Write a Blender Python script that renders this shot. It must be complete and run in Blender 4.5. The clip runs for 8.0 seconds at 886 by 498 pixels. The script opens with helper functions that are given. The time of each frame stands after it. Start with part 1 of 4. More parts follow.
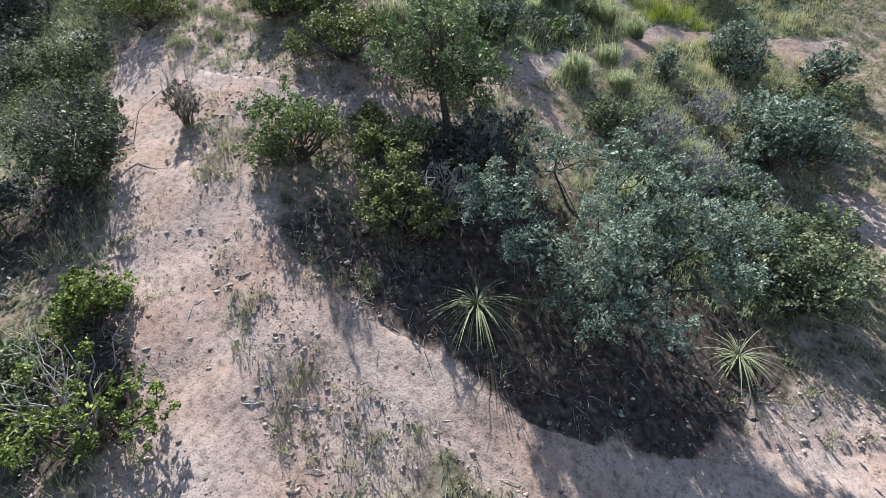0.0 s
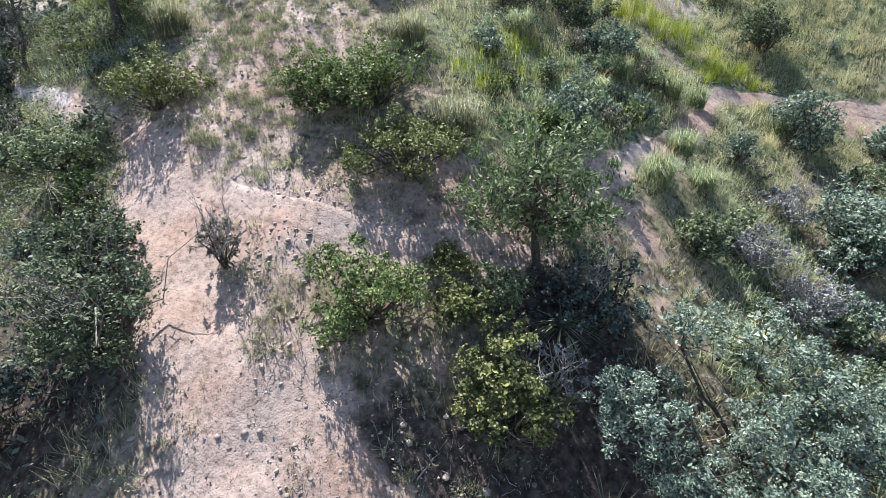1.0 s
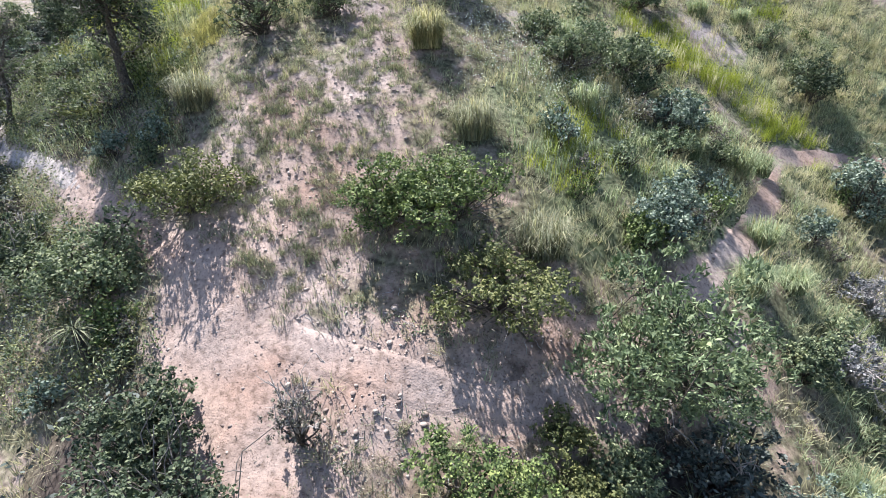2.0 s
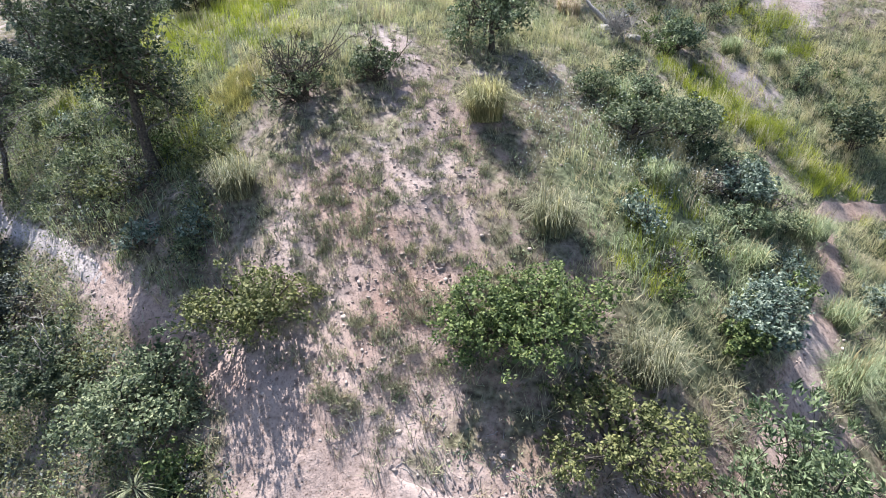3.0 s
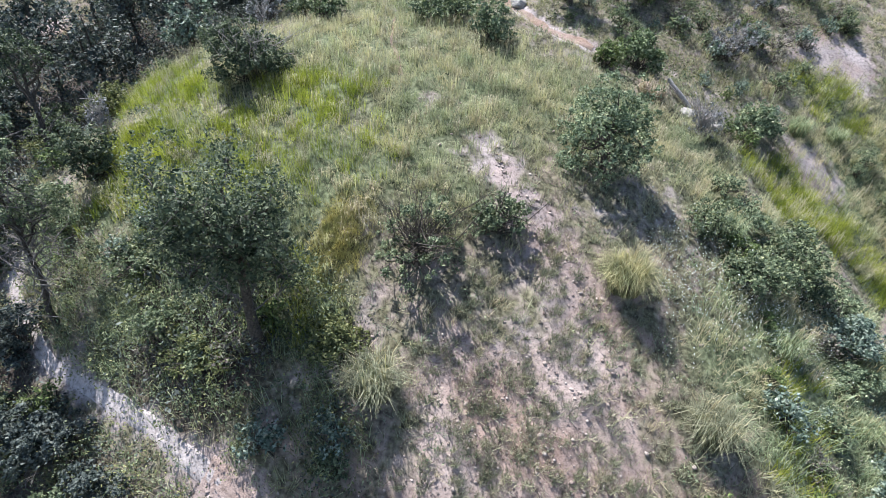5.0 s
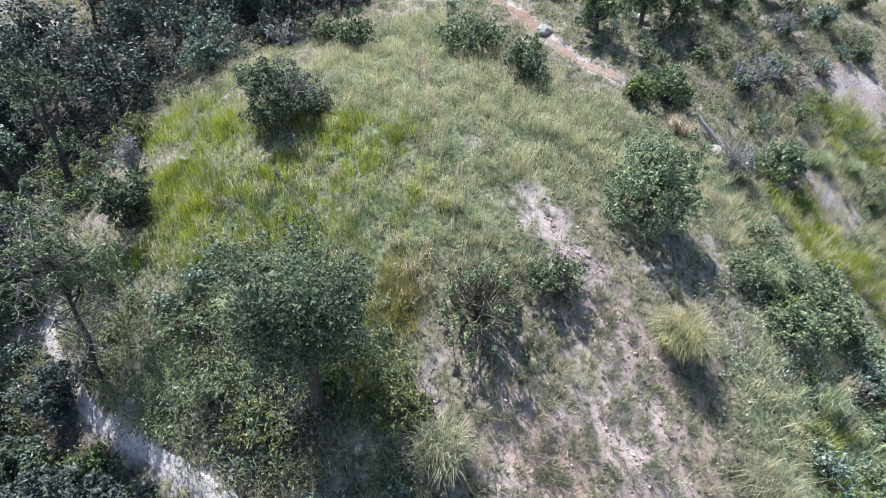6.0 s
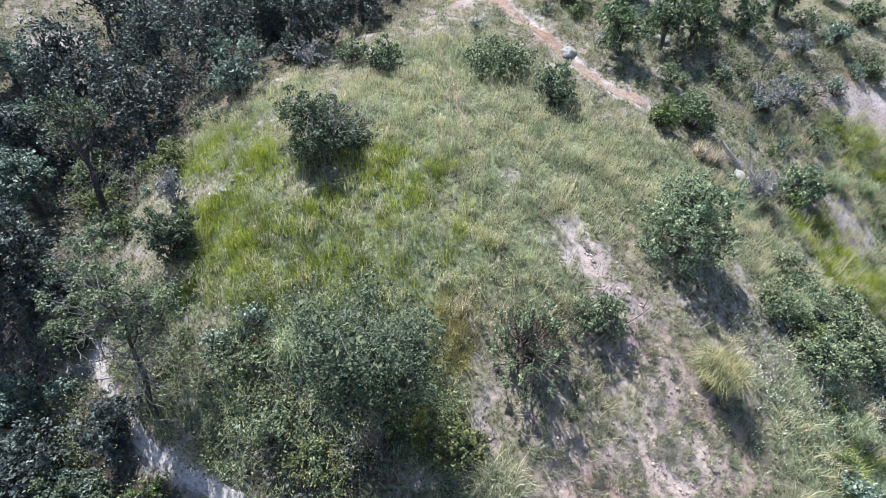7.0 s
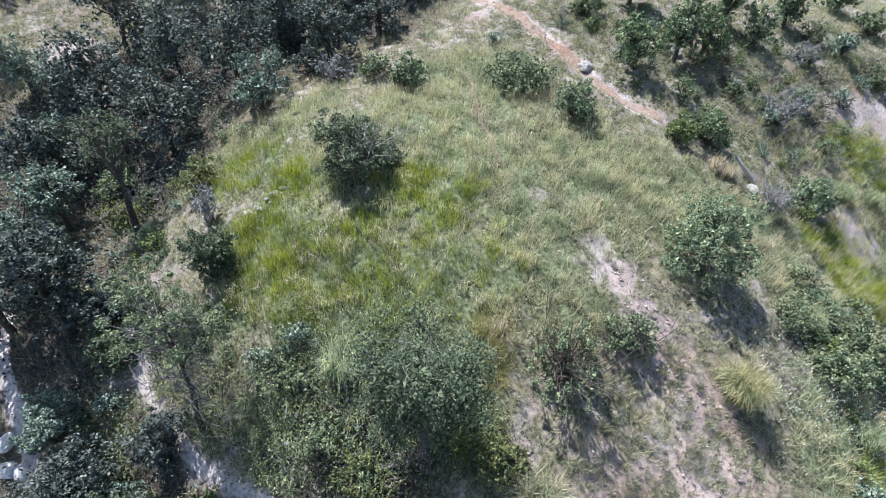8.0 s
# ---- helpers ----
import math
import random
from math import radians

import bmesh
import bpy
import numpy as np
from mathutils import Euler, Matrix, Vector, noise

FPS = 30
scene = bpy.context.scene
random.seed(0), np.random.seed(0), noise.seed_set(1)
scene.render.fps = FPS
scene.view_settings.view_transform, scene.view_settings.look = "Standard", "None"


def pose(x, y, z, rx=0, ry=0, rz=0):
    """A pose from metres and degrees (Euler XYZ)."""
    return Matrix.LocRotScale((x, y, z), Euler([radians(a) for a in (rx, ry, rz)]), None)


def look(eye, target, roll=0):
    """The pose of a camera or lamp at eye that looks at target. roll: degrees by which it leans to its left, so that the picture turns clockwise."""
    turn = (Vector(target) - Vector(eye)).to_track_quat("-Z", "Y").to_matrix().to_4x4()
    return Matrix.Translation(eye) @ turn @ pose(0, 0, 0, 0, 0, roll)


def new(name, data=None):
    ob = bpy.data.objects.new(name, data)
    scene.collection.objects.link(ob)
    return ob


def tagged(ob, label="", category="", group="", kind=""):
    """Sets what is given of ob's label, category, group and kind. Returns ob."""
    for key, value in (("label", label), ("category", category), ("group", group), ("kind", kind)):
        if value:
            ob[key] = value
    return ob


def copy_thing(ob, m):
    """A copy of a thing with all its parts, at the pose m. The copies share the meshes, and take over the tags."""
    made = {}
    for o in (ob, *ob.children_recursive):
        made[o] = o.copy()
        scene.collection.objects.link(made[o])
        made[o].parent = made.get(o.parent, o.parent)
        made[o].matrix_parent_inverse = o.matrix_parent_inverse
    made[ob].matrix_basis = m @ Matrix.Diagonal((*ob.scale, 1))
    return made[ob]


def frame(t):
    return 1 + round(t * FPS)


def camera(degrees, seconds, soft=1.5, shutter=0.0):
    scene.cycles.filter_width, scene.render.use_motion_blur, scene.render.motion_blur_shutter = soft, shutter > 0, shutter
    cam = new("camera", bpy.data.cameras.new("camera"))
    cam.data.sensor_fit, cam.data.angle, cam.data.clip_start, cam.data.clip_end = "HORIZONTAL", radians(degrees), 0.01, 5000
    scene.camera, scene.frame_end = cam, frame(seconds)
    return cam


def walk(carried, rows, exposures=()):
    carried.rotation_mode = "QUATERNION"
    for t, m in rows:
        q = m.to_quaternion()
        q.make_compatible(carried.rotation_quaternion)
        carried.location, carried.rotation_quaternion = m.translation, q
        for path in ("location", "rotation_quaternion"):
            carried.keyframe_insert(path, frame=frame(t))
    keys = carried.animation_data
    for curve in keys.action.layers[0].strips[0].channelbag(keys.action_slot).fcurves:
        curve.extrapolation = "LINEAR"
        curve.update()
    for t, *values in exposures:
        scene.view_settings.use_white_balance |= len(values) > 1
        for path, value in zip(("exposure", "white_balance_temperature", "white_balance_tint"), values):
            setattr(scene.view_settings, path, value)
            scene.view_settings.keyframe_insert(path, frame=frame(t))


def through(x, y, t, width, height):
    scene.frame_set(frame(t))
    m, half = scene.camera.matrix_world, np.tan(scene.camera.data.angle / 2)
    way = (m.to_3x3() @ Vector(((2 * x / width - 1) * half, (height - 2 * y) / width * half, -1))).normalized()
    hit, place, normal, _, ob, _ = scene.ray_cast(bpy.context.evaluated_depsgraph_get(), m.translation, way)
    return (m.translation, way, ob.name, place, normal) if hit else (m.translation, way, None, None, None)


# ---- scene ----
cam = camera(84.0, 8.0, soft=0.45)
# seconds, eye, point looked at, lean
PATH = [
    (0, (0.000, 0.000, 5.000), (-2.482, 8.901, 1.176), -4.59),
    (0.5, (-1.176, 1.053, 6.226), (-3.408, 9.928, 2.195), -3.91),
    (1, (-2.363, 2.171, 7.396), (-4.379, 11.035, 3.228), -3.40),
    (1.5, (-3.503, 3.186, 8.560), (-5.270, 11.983, 4.147), -2.82),
    (1.7, (-3.948, 3.544, 8.972), (-5.638, 12.328, 4.500), -2.77),
    (2.8, (-6.315, 5.246, 10.769), (-7.507, 14.022, 6.126), -2.94),
    (3, (-6.739, 5.546, 11.177), (-7.822, 14.290, 6.447), -2.59),
    (3.5, (-7.792, 6.320, 12.248), (-8.589, 14.914, 7.198), -1.53),
    (4, (-8.870, 7.157, 13.307), (-9.384, 15.584, 7.947), -0.39),
    (4.5, (-9.874, 7.945, 14.254), (-10.111, 16.193, 8.605), 0.93),
    (5, (-10.869, 8.699, 15.188), (-10.869, 16.789, 9.310), 2.00),
    (5.2, (-11.261, 8.920, 15.503), (-11.151, 16.971, 9.572), 2.54),
    (6.5, (-13.137, 9.900, 16.944), (-12.730, 17.748, 10.759), 3.64),
    (7, (-13.815, 10.060, 17.479), (-13.312, 17.845, 11.223), 4.05),
    (7.5, (-14.388, 10.144, 17.927), (-13.814, 17.879, 11.615), 4.26),
    (8, (-14.889, 10.163, 18.272), (-14.257, 17.841, 11.896), 4.49),
]
walk(cam, [(t, look(eye, target, roll)) for t, eye, target, roll in PATH], [(0, 1.18, 6500, 9), (0.5, 1.33, 6500, 9.5), (1.5, 1.53, 6500, 11), (3, 1.45, 6500, 13.5), (4.5, 1.29, 6350, 12), (6.5, 1.29, 6150, 9), (8, 1.28, 6150, 9)])

# ---- world, sun, exposure ----
SUN_TURN, SUN_HIGH = -35.0, 57.0   # degrees clockwise from +y, degrees above the horizon
world = bpy.data.worlds.new("world")
scene.world = world
world.use_nodes = True
sky = world.node_tree.nodes.new("ShaderNodeTexSky")
sky.sky_type, sky.sun_disc = "NISHITA", False
sky.sun_elevation, sky.sun_rotation = radians(SUN_HIGH), radians(SUN_TURN)
world.node_tree.nodes["Background"].inputs[1].default_value = 0.088
world.node_tree.links.new(sky.outputs[0], world.node_tree.nodes["Background"].inputs[0])
sun_way = Vector((math.sin(radians(SUN_TURN)) * math.cos(radians(SUN_HIGH)), math.cos(radians(SUN_TURN)) * math.cos(radians(SUN_HIGH)), math.sin(radians(SUN_HIGH))))
sun = new("sun", bpy.data.lights.new("sun", "SUN"))
sun.data.energy, sun.data.angle, sun.data.color = 5.0, radians(0.53), (1.0, 0.965, 0.93)
sun.matrix_world = look(sun_way * 60, (0, 0, 0))


# ---- materials ----
def nodes_of(name):
    m = bpy.data.materials.new(name)
    m.use_nodes = True
    return m, m.node_tree.nodes, m.node_tree.links


def ramp(nt, links, source, stops):
    r = nt.new("ShaderNodeValToRGB")
    while len(r.color_ramp.elements) < len(stops):
        r.color_ramp.elements.new(0.5)
    for e, (at, c) in zip(r.color_ramp.elements, stops):
        e.position, e.color = at, (*c, 1)
    links.new(source, r.inputs[0])
    return r.outputs[0]


def tex(nt, links, kind, scale, detail=4.0):
    co = nt.new("ShaderNodeNewGeometry")
    t = nt.new(kind)
    links.new(co.outputs["Position"], t.inputs["Vector"])
    t.inputs["Scale"].default_value = scale
    if kind == "ShaderNodeTexNoise":
        t.inputs["Detail"].default_value = detail
    return t


def mix(nt, links, fac, a, b, how="MIX"):
    m = nt.new("ShaderNodeMix")
    m.data_type, m.blend_type = "RGBA", how
    for socket, v in ((m.inputs[0], fac), (m.inputs[6], a), (m.inputs[7], b)):
        if isinstance(v, (int, float)):
            socket.default_value = v
        elif isinstance(v, tuple):
            socket.default_value = (*v, 1)
        else:
            links.new(v, socket)
    return m.outputs[2]


def soil_material(name, pale, mid, red, attribute=False):
    """Dry decomposed granite: pale dust, pebbles, red stains; with the plant litter and painted shade that the cover
    attribute names.
    """
    m, nt, links = nodes_of(name)
    p = nt["Principled BSDF"]
    p.inputs["Roughness"].default_value = 0.95
    p.inputs["Specular IOR Level"].default_value = 0.15
    broad = tex(nt, links, "ShaderNodeTexNoise", 0.55, 5).outputs[0]
    grit = tex(nt, links, "ShaderNodeTexNoise", 9.0, 8).outputs[0]
    cells = tex(nt, links, "ShaderNodeTexNoise", 30.0, 5)
    patch = tex(nt, links, "ShaderNodeTexNoise", 2.3, 6).outputs[0]
    col = ramp(nt, links, broad, [(0.3, red), (0.5, mid), (0.66, pale)])
    speck = ramp(nt, links, grit, [(0.28, (0.42, 0.40, 0.38)), (0.5, (0.95, 0.95, 0.95)), (0.72, (1.18, 1.15, 1.12))])
    col = mix(nt, links, 0.85, col, speck, "MULTIPLY")
    fleck = ramp(nt, links, tex(nt, links, "ShaderNodeTexNoise", 34.0, 3).outputs[0], [(0.33, (0.35, 0.31, 0.3)), (0.42, (1, 1, 1)), (0.68, (1.0, 1.0, 1.0)), (0.74, (1.25, 1.22, 1.2))])
    col = mix(nt, links, 0.8, col, fleck, "MULTIPLY")
    if attribute:
        at = nt.new("ShaderNodeAttribute")
        at.attribute_name = "cover"
        sep = nt.new("ShaderNodeSeparateColor")
        links.new(at.outputs["Color"], sep.inputs[0])
        add = nt.new("ShaderNodeMath")
        add.operation = "MULTIPLY_ADD"
        links.new(patch, add.inputs[0])
        add.inputs[1].default_value = 1.5
        links.new(sep.outputs[0], add.inputs[2])
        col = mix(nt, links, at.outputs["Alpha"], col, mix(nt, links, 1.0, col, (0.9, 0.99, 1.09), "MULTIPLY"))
        edge_r = nt.new("ShaderNodeMapRange")
        links.new(add.outputs[0], edge_r.inputs[0])
        edge_r.inputs[1].default_value, edge_r.inputs[2].default_value = 0.95, 1.35
        litter = ramp(nt, links, grit, [(0.3, (0.03, 0.025, 0.02)), (0.5, (0.105, 0.09, 0.062)), (0.7, (0.22, 0.195, 0.14))])
        green = ramp(nt, links, grit, [(0.3, (0.026, 0.034, 0.018)), (0.55, (0.11, 0.14, 0.075)), (0.75, (0.21, 0.245, 0.15))])
        litter = mix(nt, links, sep.outputs[1], litter, green)
        # near-black litter colour that also paints in the shade under crowns and banks
        humus_shade = ramp(nt, links, grit, [(0.3, (0.018, 0.014, 0.012)), (0.5, (0.05, 0.04, 0.037)), (0.72, (0.095, 0.078, 0.07))])
        litter = mix(nt, links, sep.outputs[2], litter, humus_shade)
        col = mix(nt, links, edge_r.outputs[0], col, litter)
    links.new(col, p.inputs["Base Color"])
    bump = nt.new("ShaderNodeBump")
    bump.inputs["Strength"].default_value, bump.inputs["Distance"].default_value = 0.6, 0.018
    hsum = nt.new("ShaderNodeMath")
    hsum.operation = "ADD"
    links.new(grit, hsum.inputs[0])
    links.new(cells.outputs[0], hsum.inputs[1])
    links.new(hsum.outputs[0], bump.inputs["Height"])
    links.new(bump.outputs[0], p.inputs["Normal"])
    return m


def leaf_material(name, dark, mid, light, shine=0.35, through=0.3, patch=3.0, dry=None):
    """Leaves: colour by leaf, some gloss, some light through the blade."""
    m, nt, links = nodes_of(name)
    p = nt["Principled BSDF"]
    g = nt.new("ShaderNodeNewGeometry")
    col = ramp(nt, links, g.outputs["Random Per Island"], [(0.0, dark), (0.5, mid), (1.0, light)])
    n = tex(nt, links, "ShaderNodeTexNoise", patch, 4).outputs[0]
    col = mix(nt, links, 0.9, col, ramp(nt, links, n, [(0.32, (0.52, 0.6, 0.58)), (0.5, (1, 1, 1)), (0.68, (1.38, 1.3, 1.2))]), "MULTIPLY")
    if dry:
        stand = tex(nt, links, "ShaderNodeTexNoise", 0.8, 5).outputs[0]
        col = mix(nt, links, ramp(nt, links, stand, [(0.41, (0, 0, 0)), (0.57, (0.85, 0.85, 0.85))]), col, dry)
    links.new(col, p.inputs["Base Color"])
    p.inputs["Roughness"].default_value = 0.6
    p.inputs["Specular IOR Level"].default_value = shine * 0.6
    t = nt.new("ShaderNodeBsdfTranslucent")
    links.new(mix(nt, links, 1.0, col, (1.08, 1.2, 0.9), "MULTIPLY"), t.inputs[0])
    mixer = nt.new("ShaderNodeMixShader")
    mixer.inputs[0].default_value = through
    links.new(p.outputs[0], mixer.inputs[1])
    links.new(t.outputs[0], mixer.inputs[2])
    links.new(mixer.outputs[0], nt["Material Output"].inputs[0])
    return m


def bark_material(name, dark, light):
    m, nt, links = nodes_of(name)
    p = nt["Principled BSDF"]
    n = tex(nt, links, "ShaderNodeTexNoise", 22.0, 6).outputs[0]
    links.new(ramp(nt, links, n, [(0.3, dark), (0.7, light)]), p.inputs["Base Color"])
    p.inputs["Roughness"].default_value = 0.95
    bump = nt.new("ShaderNodeBump")
    bump.inputs["Distance"].default_value = 0.02
    links.new(n, bump.inputs["Height"])
    links.new(bump.outputs[0], p.inputs["Normal"])
    return m


def stone_material(name, dark, light):
    m, nt, links = nodes_of(name)
    p = nt["Principled BSDF"]
    g = nt.new("ShaderNodeNewGeometry")
    col = ramp(nt, links, g.outputs["Random Per Island"], [(0.0, dark), (1.0, light)])
    n = tex(nt, links, "ShaderNodeTexNoise", 14.0, 6).outputs[0]
    col = mix(nt, links, 0.8, col, ramp(nt, links, n, [(0.3, (0.6, 0.6, 0.6)), (0.7, (1.2, 1.2, 1.2))]), "MULTIPLY")
    links.new(col, p.inputs["Base Color"])
    p.inputs["Roughness"].default_value = 0.9
    return m


CHALK = soil_material("pale chalky dust", (0.43, 0.395, 0.39), (0.37, 0.335, 0.33), (0.31, 0.265, 0.255))
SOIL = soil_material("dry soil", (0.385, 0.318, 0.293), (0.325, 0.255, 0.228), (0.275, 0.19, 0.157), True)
TRAIL = soil_material("trodden dust", (0.39, 0.325, 0.302), (0.335, 0.265, 0.238), (0.28, 0.195, 0.16))
REDTRAIL = soil_material("reddish dust", (0.27, 0.21, 0.185), (0.235, 0.17, 0.14), (0.21, 0.135, 0.105))
BARK = bark_material("dark bark", (0.02, 0.017, 0.014), (0.1, 0.085, 0.07))
GREYWOOD = bark_material("weathered wood", (0.16, 0.15, 0.15), (0.42, 0.4, 0.39))
DEADWOOD = bark_material("grey dead wood", (0.06, 0.055, 0.052), (0.2, 0.19, 0.185))
STONE = stone_material("pinkish stone", (0.15, 0.11, 0.1), (0.42, 0.36, 0.325))
PALESTONE = stone_material("pale stone", (0.17, 0.165, 0.16), (0.32, 0.31, 0.3))
WHITESTONE = stone_material("bleached stone", (0.42, 0.41, 0.4), (0.62, 0.61, 0.59))
LEAVES = {
    "blue": leaf_material("blue-green oak leaf", (0.042, 0.068, 0.055), (0.125, 0.175, 0.142), (0.31, 0.37, 0.315), 0.35, 0.14),
    "sage": leaf_material("sage green leaf", (0.046, 0.072, 0.044), (0.130, 0.176, 0.108), (0.312, 0.370, 0.240), 0.3, 0.16),
    "oak": leaf_material("dark oak leaf", (0.023, 0.038, 0.025), (0.065, 0.091, 0.057), (0.163, 0.195, 0.124), 0.3, 0.18),
    "green": leaf_material("fresh green leaf", (0.034, 0.056, 0.023), (0.095, 0.138, 0.052), (0.21, 0.262, 0.1), 0.35, 0.2),
    "lime": leaf_material("lime green leaf", (0.034, 0.056, 0.016), (0.105, 0.148, 0.036), (0.22, 0.275, 0.08), 0.35, 0.18),
    "olive": leaf_material("olive leaf", (0.037, 0.056, 0.035), (0.105, 0.141, 0.083), (0.263, 0.300, 0.184), 0.3, 0.18),
    "pine": leaf_material("needle sprays", (0.044, 0.068, 0.038), (0.112, 0.155, 0.084), (0.25, 0.31, 0.185), 0.3, 0.18),
    "grey": leaf_material("grey twig shrub", (0.083, 0.085, 0.092), (0.175, 0.180, 0.193), (0.313, 0.325, 0.345), 0.2, 0.1),
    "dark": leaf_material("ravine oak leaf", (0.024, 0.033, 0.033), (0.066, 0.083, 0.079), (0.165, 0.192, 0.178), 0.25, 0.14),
    "thicket": leaf_material("yellow-olive undergrowth leaf", (0.048, 0.062, 0.025), (0.116, 0.134, 0.055), (0.229, 0.238, 0.110), 0.3, 0.2),
    "brown": leaf_material("dry brown shrub", (0.074, 0.060, 0.061), (0.156, 0.140, 0.130), (0.239, 0.250, 0.197), 0.2, 0.15),
}
GRASS = {
    "pale": leaf_material("pale feathery grass", (0.135, 0.152, 0.085), (0.27, 0.29, 0.182), (0.44, 0.452, 0.315), 0.25, 0.35, 0.9, (0.43, 0.39, 0.26)),
    "herb": leaf_material("grey-green herb", (0.065, 0.095, 0.068), (0.155, 0.2, 0.142), (0.28, 0.34, 0.25), 0.25, 0.3, 0.9, (0.235, 0.225, 0.165)),
    "yellow": leaf_material("yellow-green grass", (0.125, 0.155, 0.02), (0.25, 0.285, 0.042), (0.39, 0.41, 0.1), 0.25, 0.4, 0.9),
    "straw": leaf_material("straw-coloured grass", (0.171, 0.147, 0.104), (0.314, 0.280, 0.204), (0.475, 0.437, 0.342), 0.25, 0.3, 0.9),
    "blade": leaf_material("bunchgrass blade", (0.095, 0.13, 0.07), (0.21, 0.26, 0.155), (0.38, 0.42, 0.28), 0.3, 0.3),
    "tuft": leaf_material("grey-green tuft blade", (0.065, 0.073, 0.047), (0.185, 0.195, 0.13), (0.37, 0.37, 0.265), 0.3, 0.25),
    "gold": leaf_material("golden bunchgrass blade", (0.17, 0.15, 0.085), (0.36, 0.325, 0.195), (0.6, 0.555, 0.38), 0.3, 0.3),
    "amber": leaf_material("amber bunchgrass blade", (0.1, 0.108, 0.055), (0.24, 0.242, 0.135), (0.44, 0.42, 0.27), 0.3, 0.3),
    "plume": leaf_material("pinkish grass plume", (0.26, 0.205, 0.175), (0.4, 0.33, 0.285), (0.56, 0.48, 0.425), 0.25, 0.3),
    "tan": leaf_material("dried yellow-tan grass", (0.18, 0.165, 0.07), (0.35, 0.325, 0.15), (0.52, 0.485, 0.25), 0.25, 0.3),
    "yucca": leaf_material("yucca leaf", (0.07, 0.092, 0.052), (0.16, 0.185, 0.11), (0.32, 0.335, 0.225), 0.4, 0.15),
    "flower": leaf_material("white flower heads", (0.506, 0.550, 0.561), (0.644, 0.700, 0.714), (0.754, 0.820, 0.836), 0.2, 0.2),
}

# ---- the lie of the land ----
# swells and hollows on a 7.5 m grid, metres above a hillside that climbs along +y
SWELLS = [
    (-0.12, -0.31, 0.46, 1.12, -1.12, -1.71, -0.34),
    (-0.64, -2.07, -0.76, 0.52, 1.49, -1.02, -0.62),
    (-0.58, -0.28, 2.32, 1.39, 1.17, -2.38, -1.11),
    (-0.62, 1.01, 1.62, 0.05, 0.84, -0.87, 0.08),
    (-0.85, -1.05, 0.12, 0.85, 0.54, 0.7, 0.74),
    (-0.22, -0.37, 0.34, 1.11, 0.68, 0.42, 0.23),
]
# trails: places along the middle line, width
TRAILS = {
    "west": ([(-23.4, 20.8), (-22.25, 18.65), (-21.3, 17.5), (-20.2, 16.4), (-18.6, 15.55), (-17.1, 14.8), (-15.8, 14.05), (-14.8, 13.5)], 0.34),
    "cross": ([(-15.3, 13.78), (-14.8, 13.5), (-13.6, 12.76), (-12.4, 12.08), (-11.5, 11.6), (-10.4, 11.0), (-8.9, 10.2), (-7.2, 9.7), (-5.4, 9.55), (-4, 9.9), (-2.7, 10.9), (-1.5, 12.5), (-0.1, 14.3), (1.4, 16.7), (2.4, 19.0), (3.3, 20.1), (5.5, 21.0), (9, 21.5)], 0.62),
    "main": ([(-2.9, 2.4), (-4.1, 3.7), (-5.1, 4.7), (-6.2, 5.7), (-7.0, 6.8), (-7.9, 8.1), (-9.0, 9.3), (-10.2, 10.6)], 1.5),
    "fork": ([(6.5, 7.6), (4.2, 6.9), (2.4, 6.15), (1.2, 5.65), (-0.25, 5.35), (-1.4, 5.55), (-2.5, 5.75), (-3.8, 6.0), (-5.0, 6.5), (-6.2, 7.2)], 0.95),
    "upper": ([(-12.6, 36.6), (-11.51, 34.8), (-10.04, 32.35), (-9.0, 30.0), (-7.95, 28.3), (-7.1, 27.2), (-5.9, 26.5)], 0.6),
    "ridge": ([(-12.86, 28.0), (-12.84, 27.2), (-12.78, 26.4), (-12.72, 25.6), (-12.68, 25.0), (-12.5, 24.2), (-12.38, 23.5), (-12.2, 22.8)], 0.16),
    "valley": ([(-24.5, 15.6), (-25.0, 16.6), (-25.5, 17.5), (-26.2, 18.5), (-27.2, 20.0), (-28, 22)], 0.5),
}


def spline(points, step=0.12):
    """A smooth line through the places given."""
    p = np.array([points[0], *points, points[-1]], float)
    out = []
    for a, b, c, d in zip(p, p[1:], p[2:], p[3:]):
        n = max(2, int(np.linalg.norm(c - b) / step))
        s = np.linspace(0, 1, n, endpoint=False)[:, None]
        out.append(0.5 * (2 * b + (c - a) * s + (2 * a - 5 * b + 4 * c - d) * s**2 + (3 * b - a - 3 * c + d) * s**3))
    return np.concatenate(out)


LINES = {name: (spline(points), wide) for name, (points, wide) in TRAILS.items()}
wave_rng = np.random.default_rng(3)
WAVES = [(length, high, wave_rng.uniform(0, 6.28), wave_rng.uniform(0, 6.28)) for length, high in ((9, 0.03), (6.1, 0.03), (3.7, 0.04), (2.3, 0.045), (1.5, 0.035), (0.93, 0.02), (0.61, 0.012)) for _ in range(3)]


def to_trail(x, y):
    """How far places lie outside the trails' edges, in metres (negative on a trail)."""
    far = np.full(np.shape(x), 9.0)
    for line, wide in LINES.values():
        for px, py in line[::3]:
            far = np.minimum(far, np.hypot(x - px, y - py) - wide / 2)
    return far


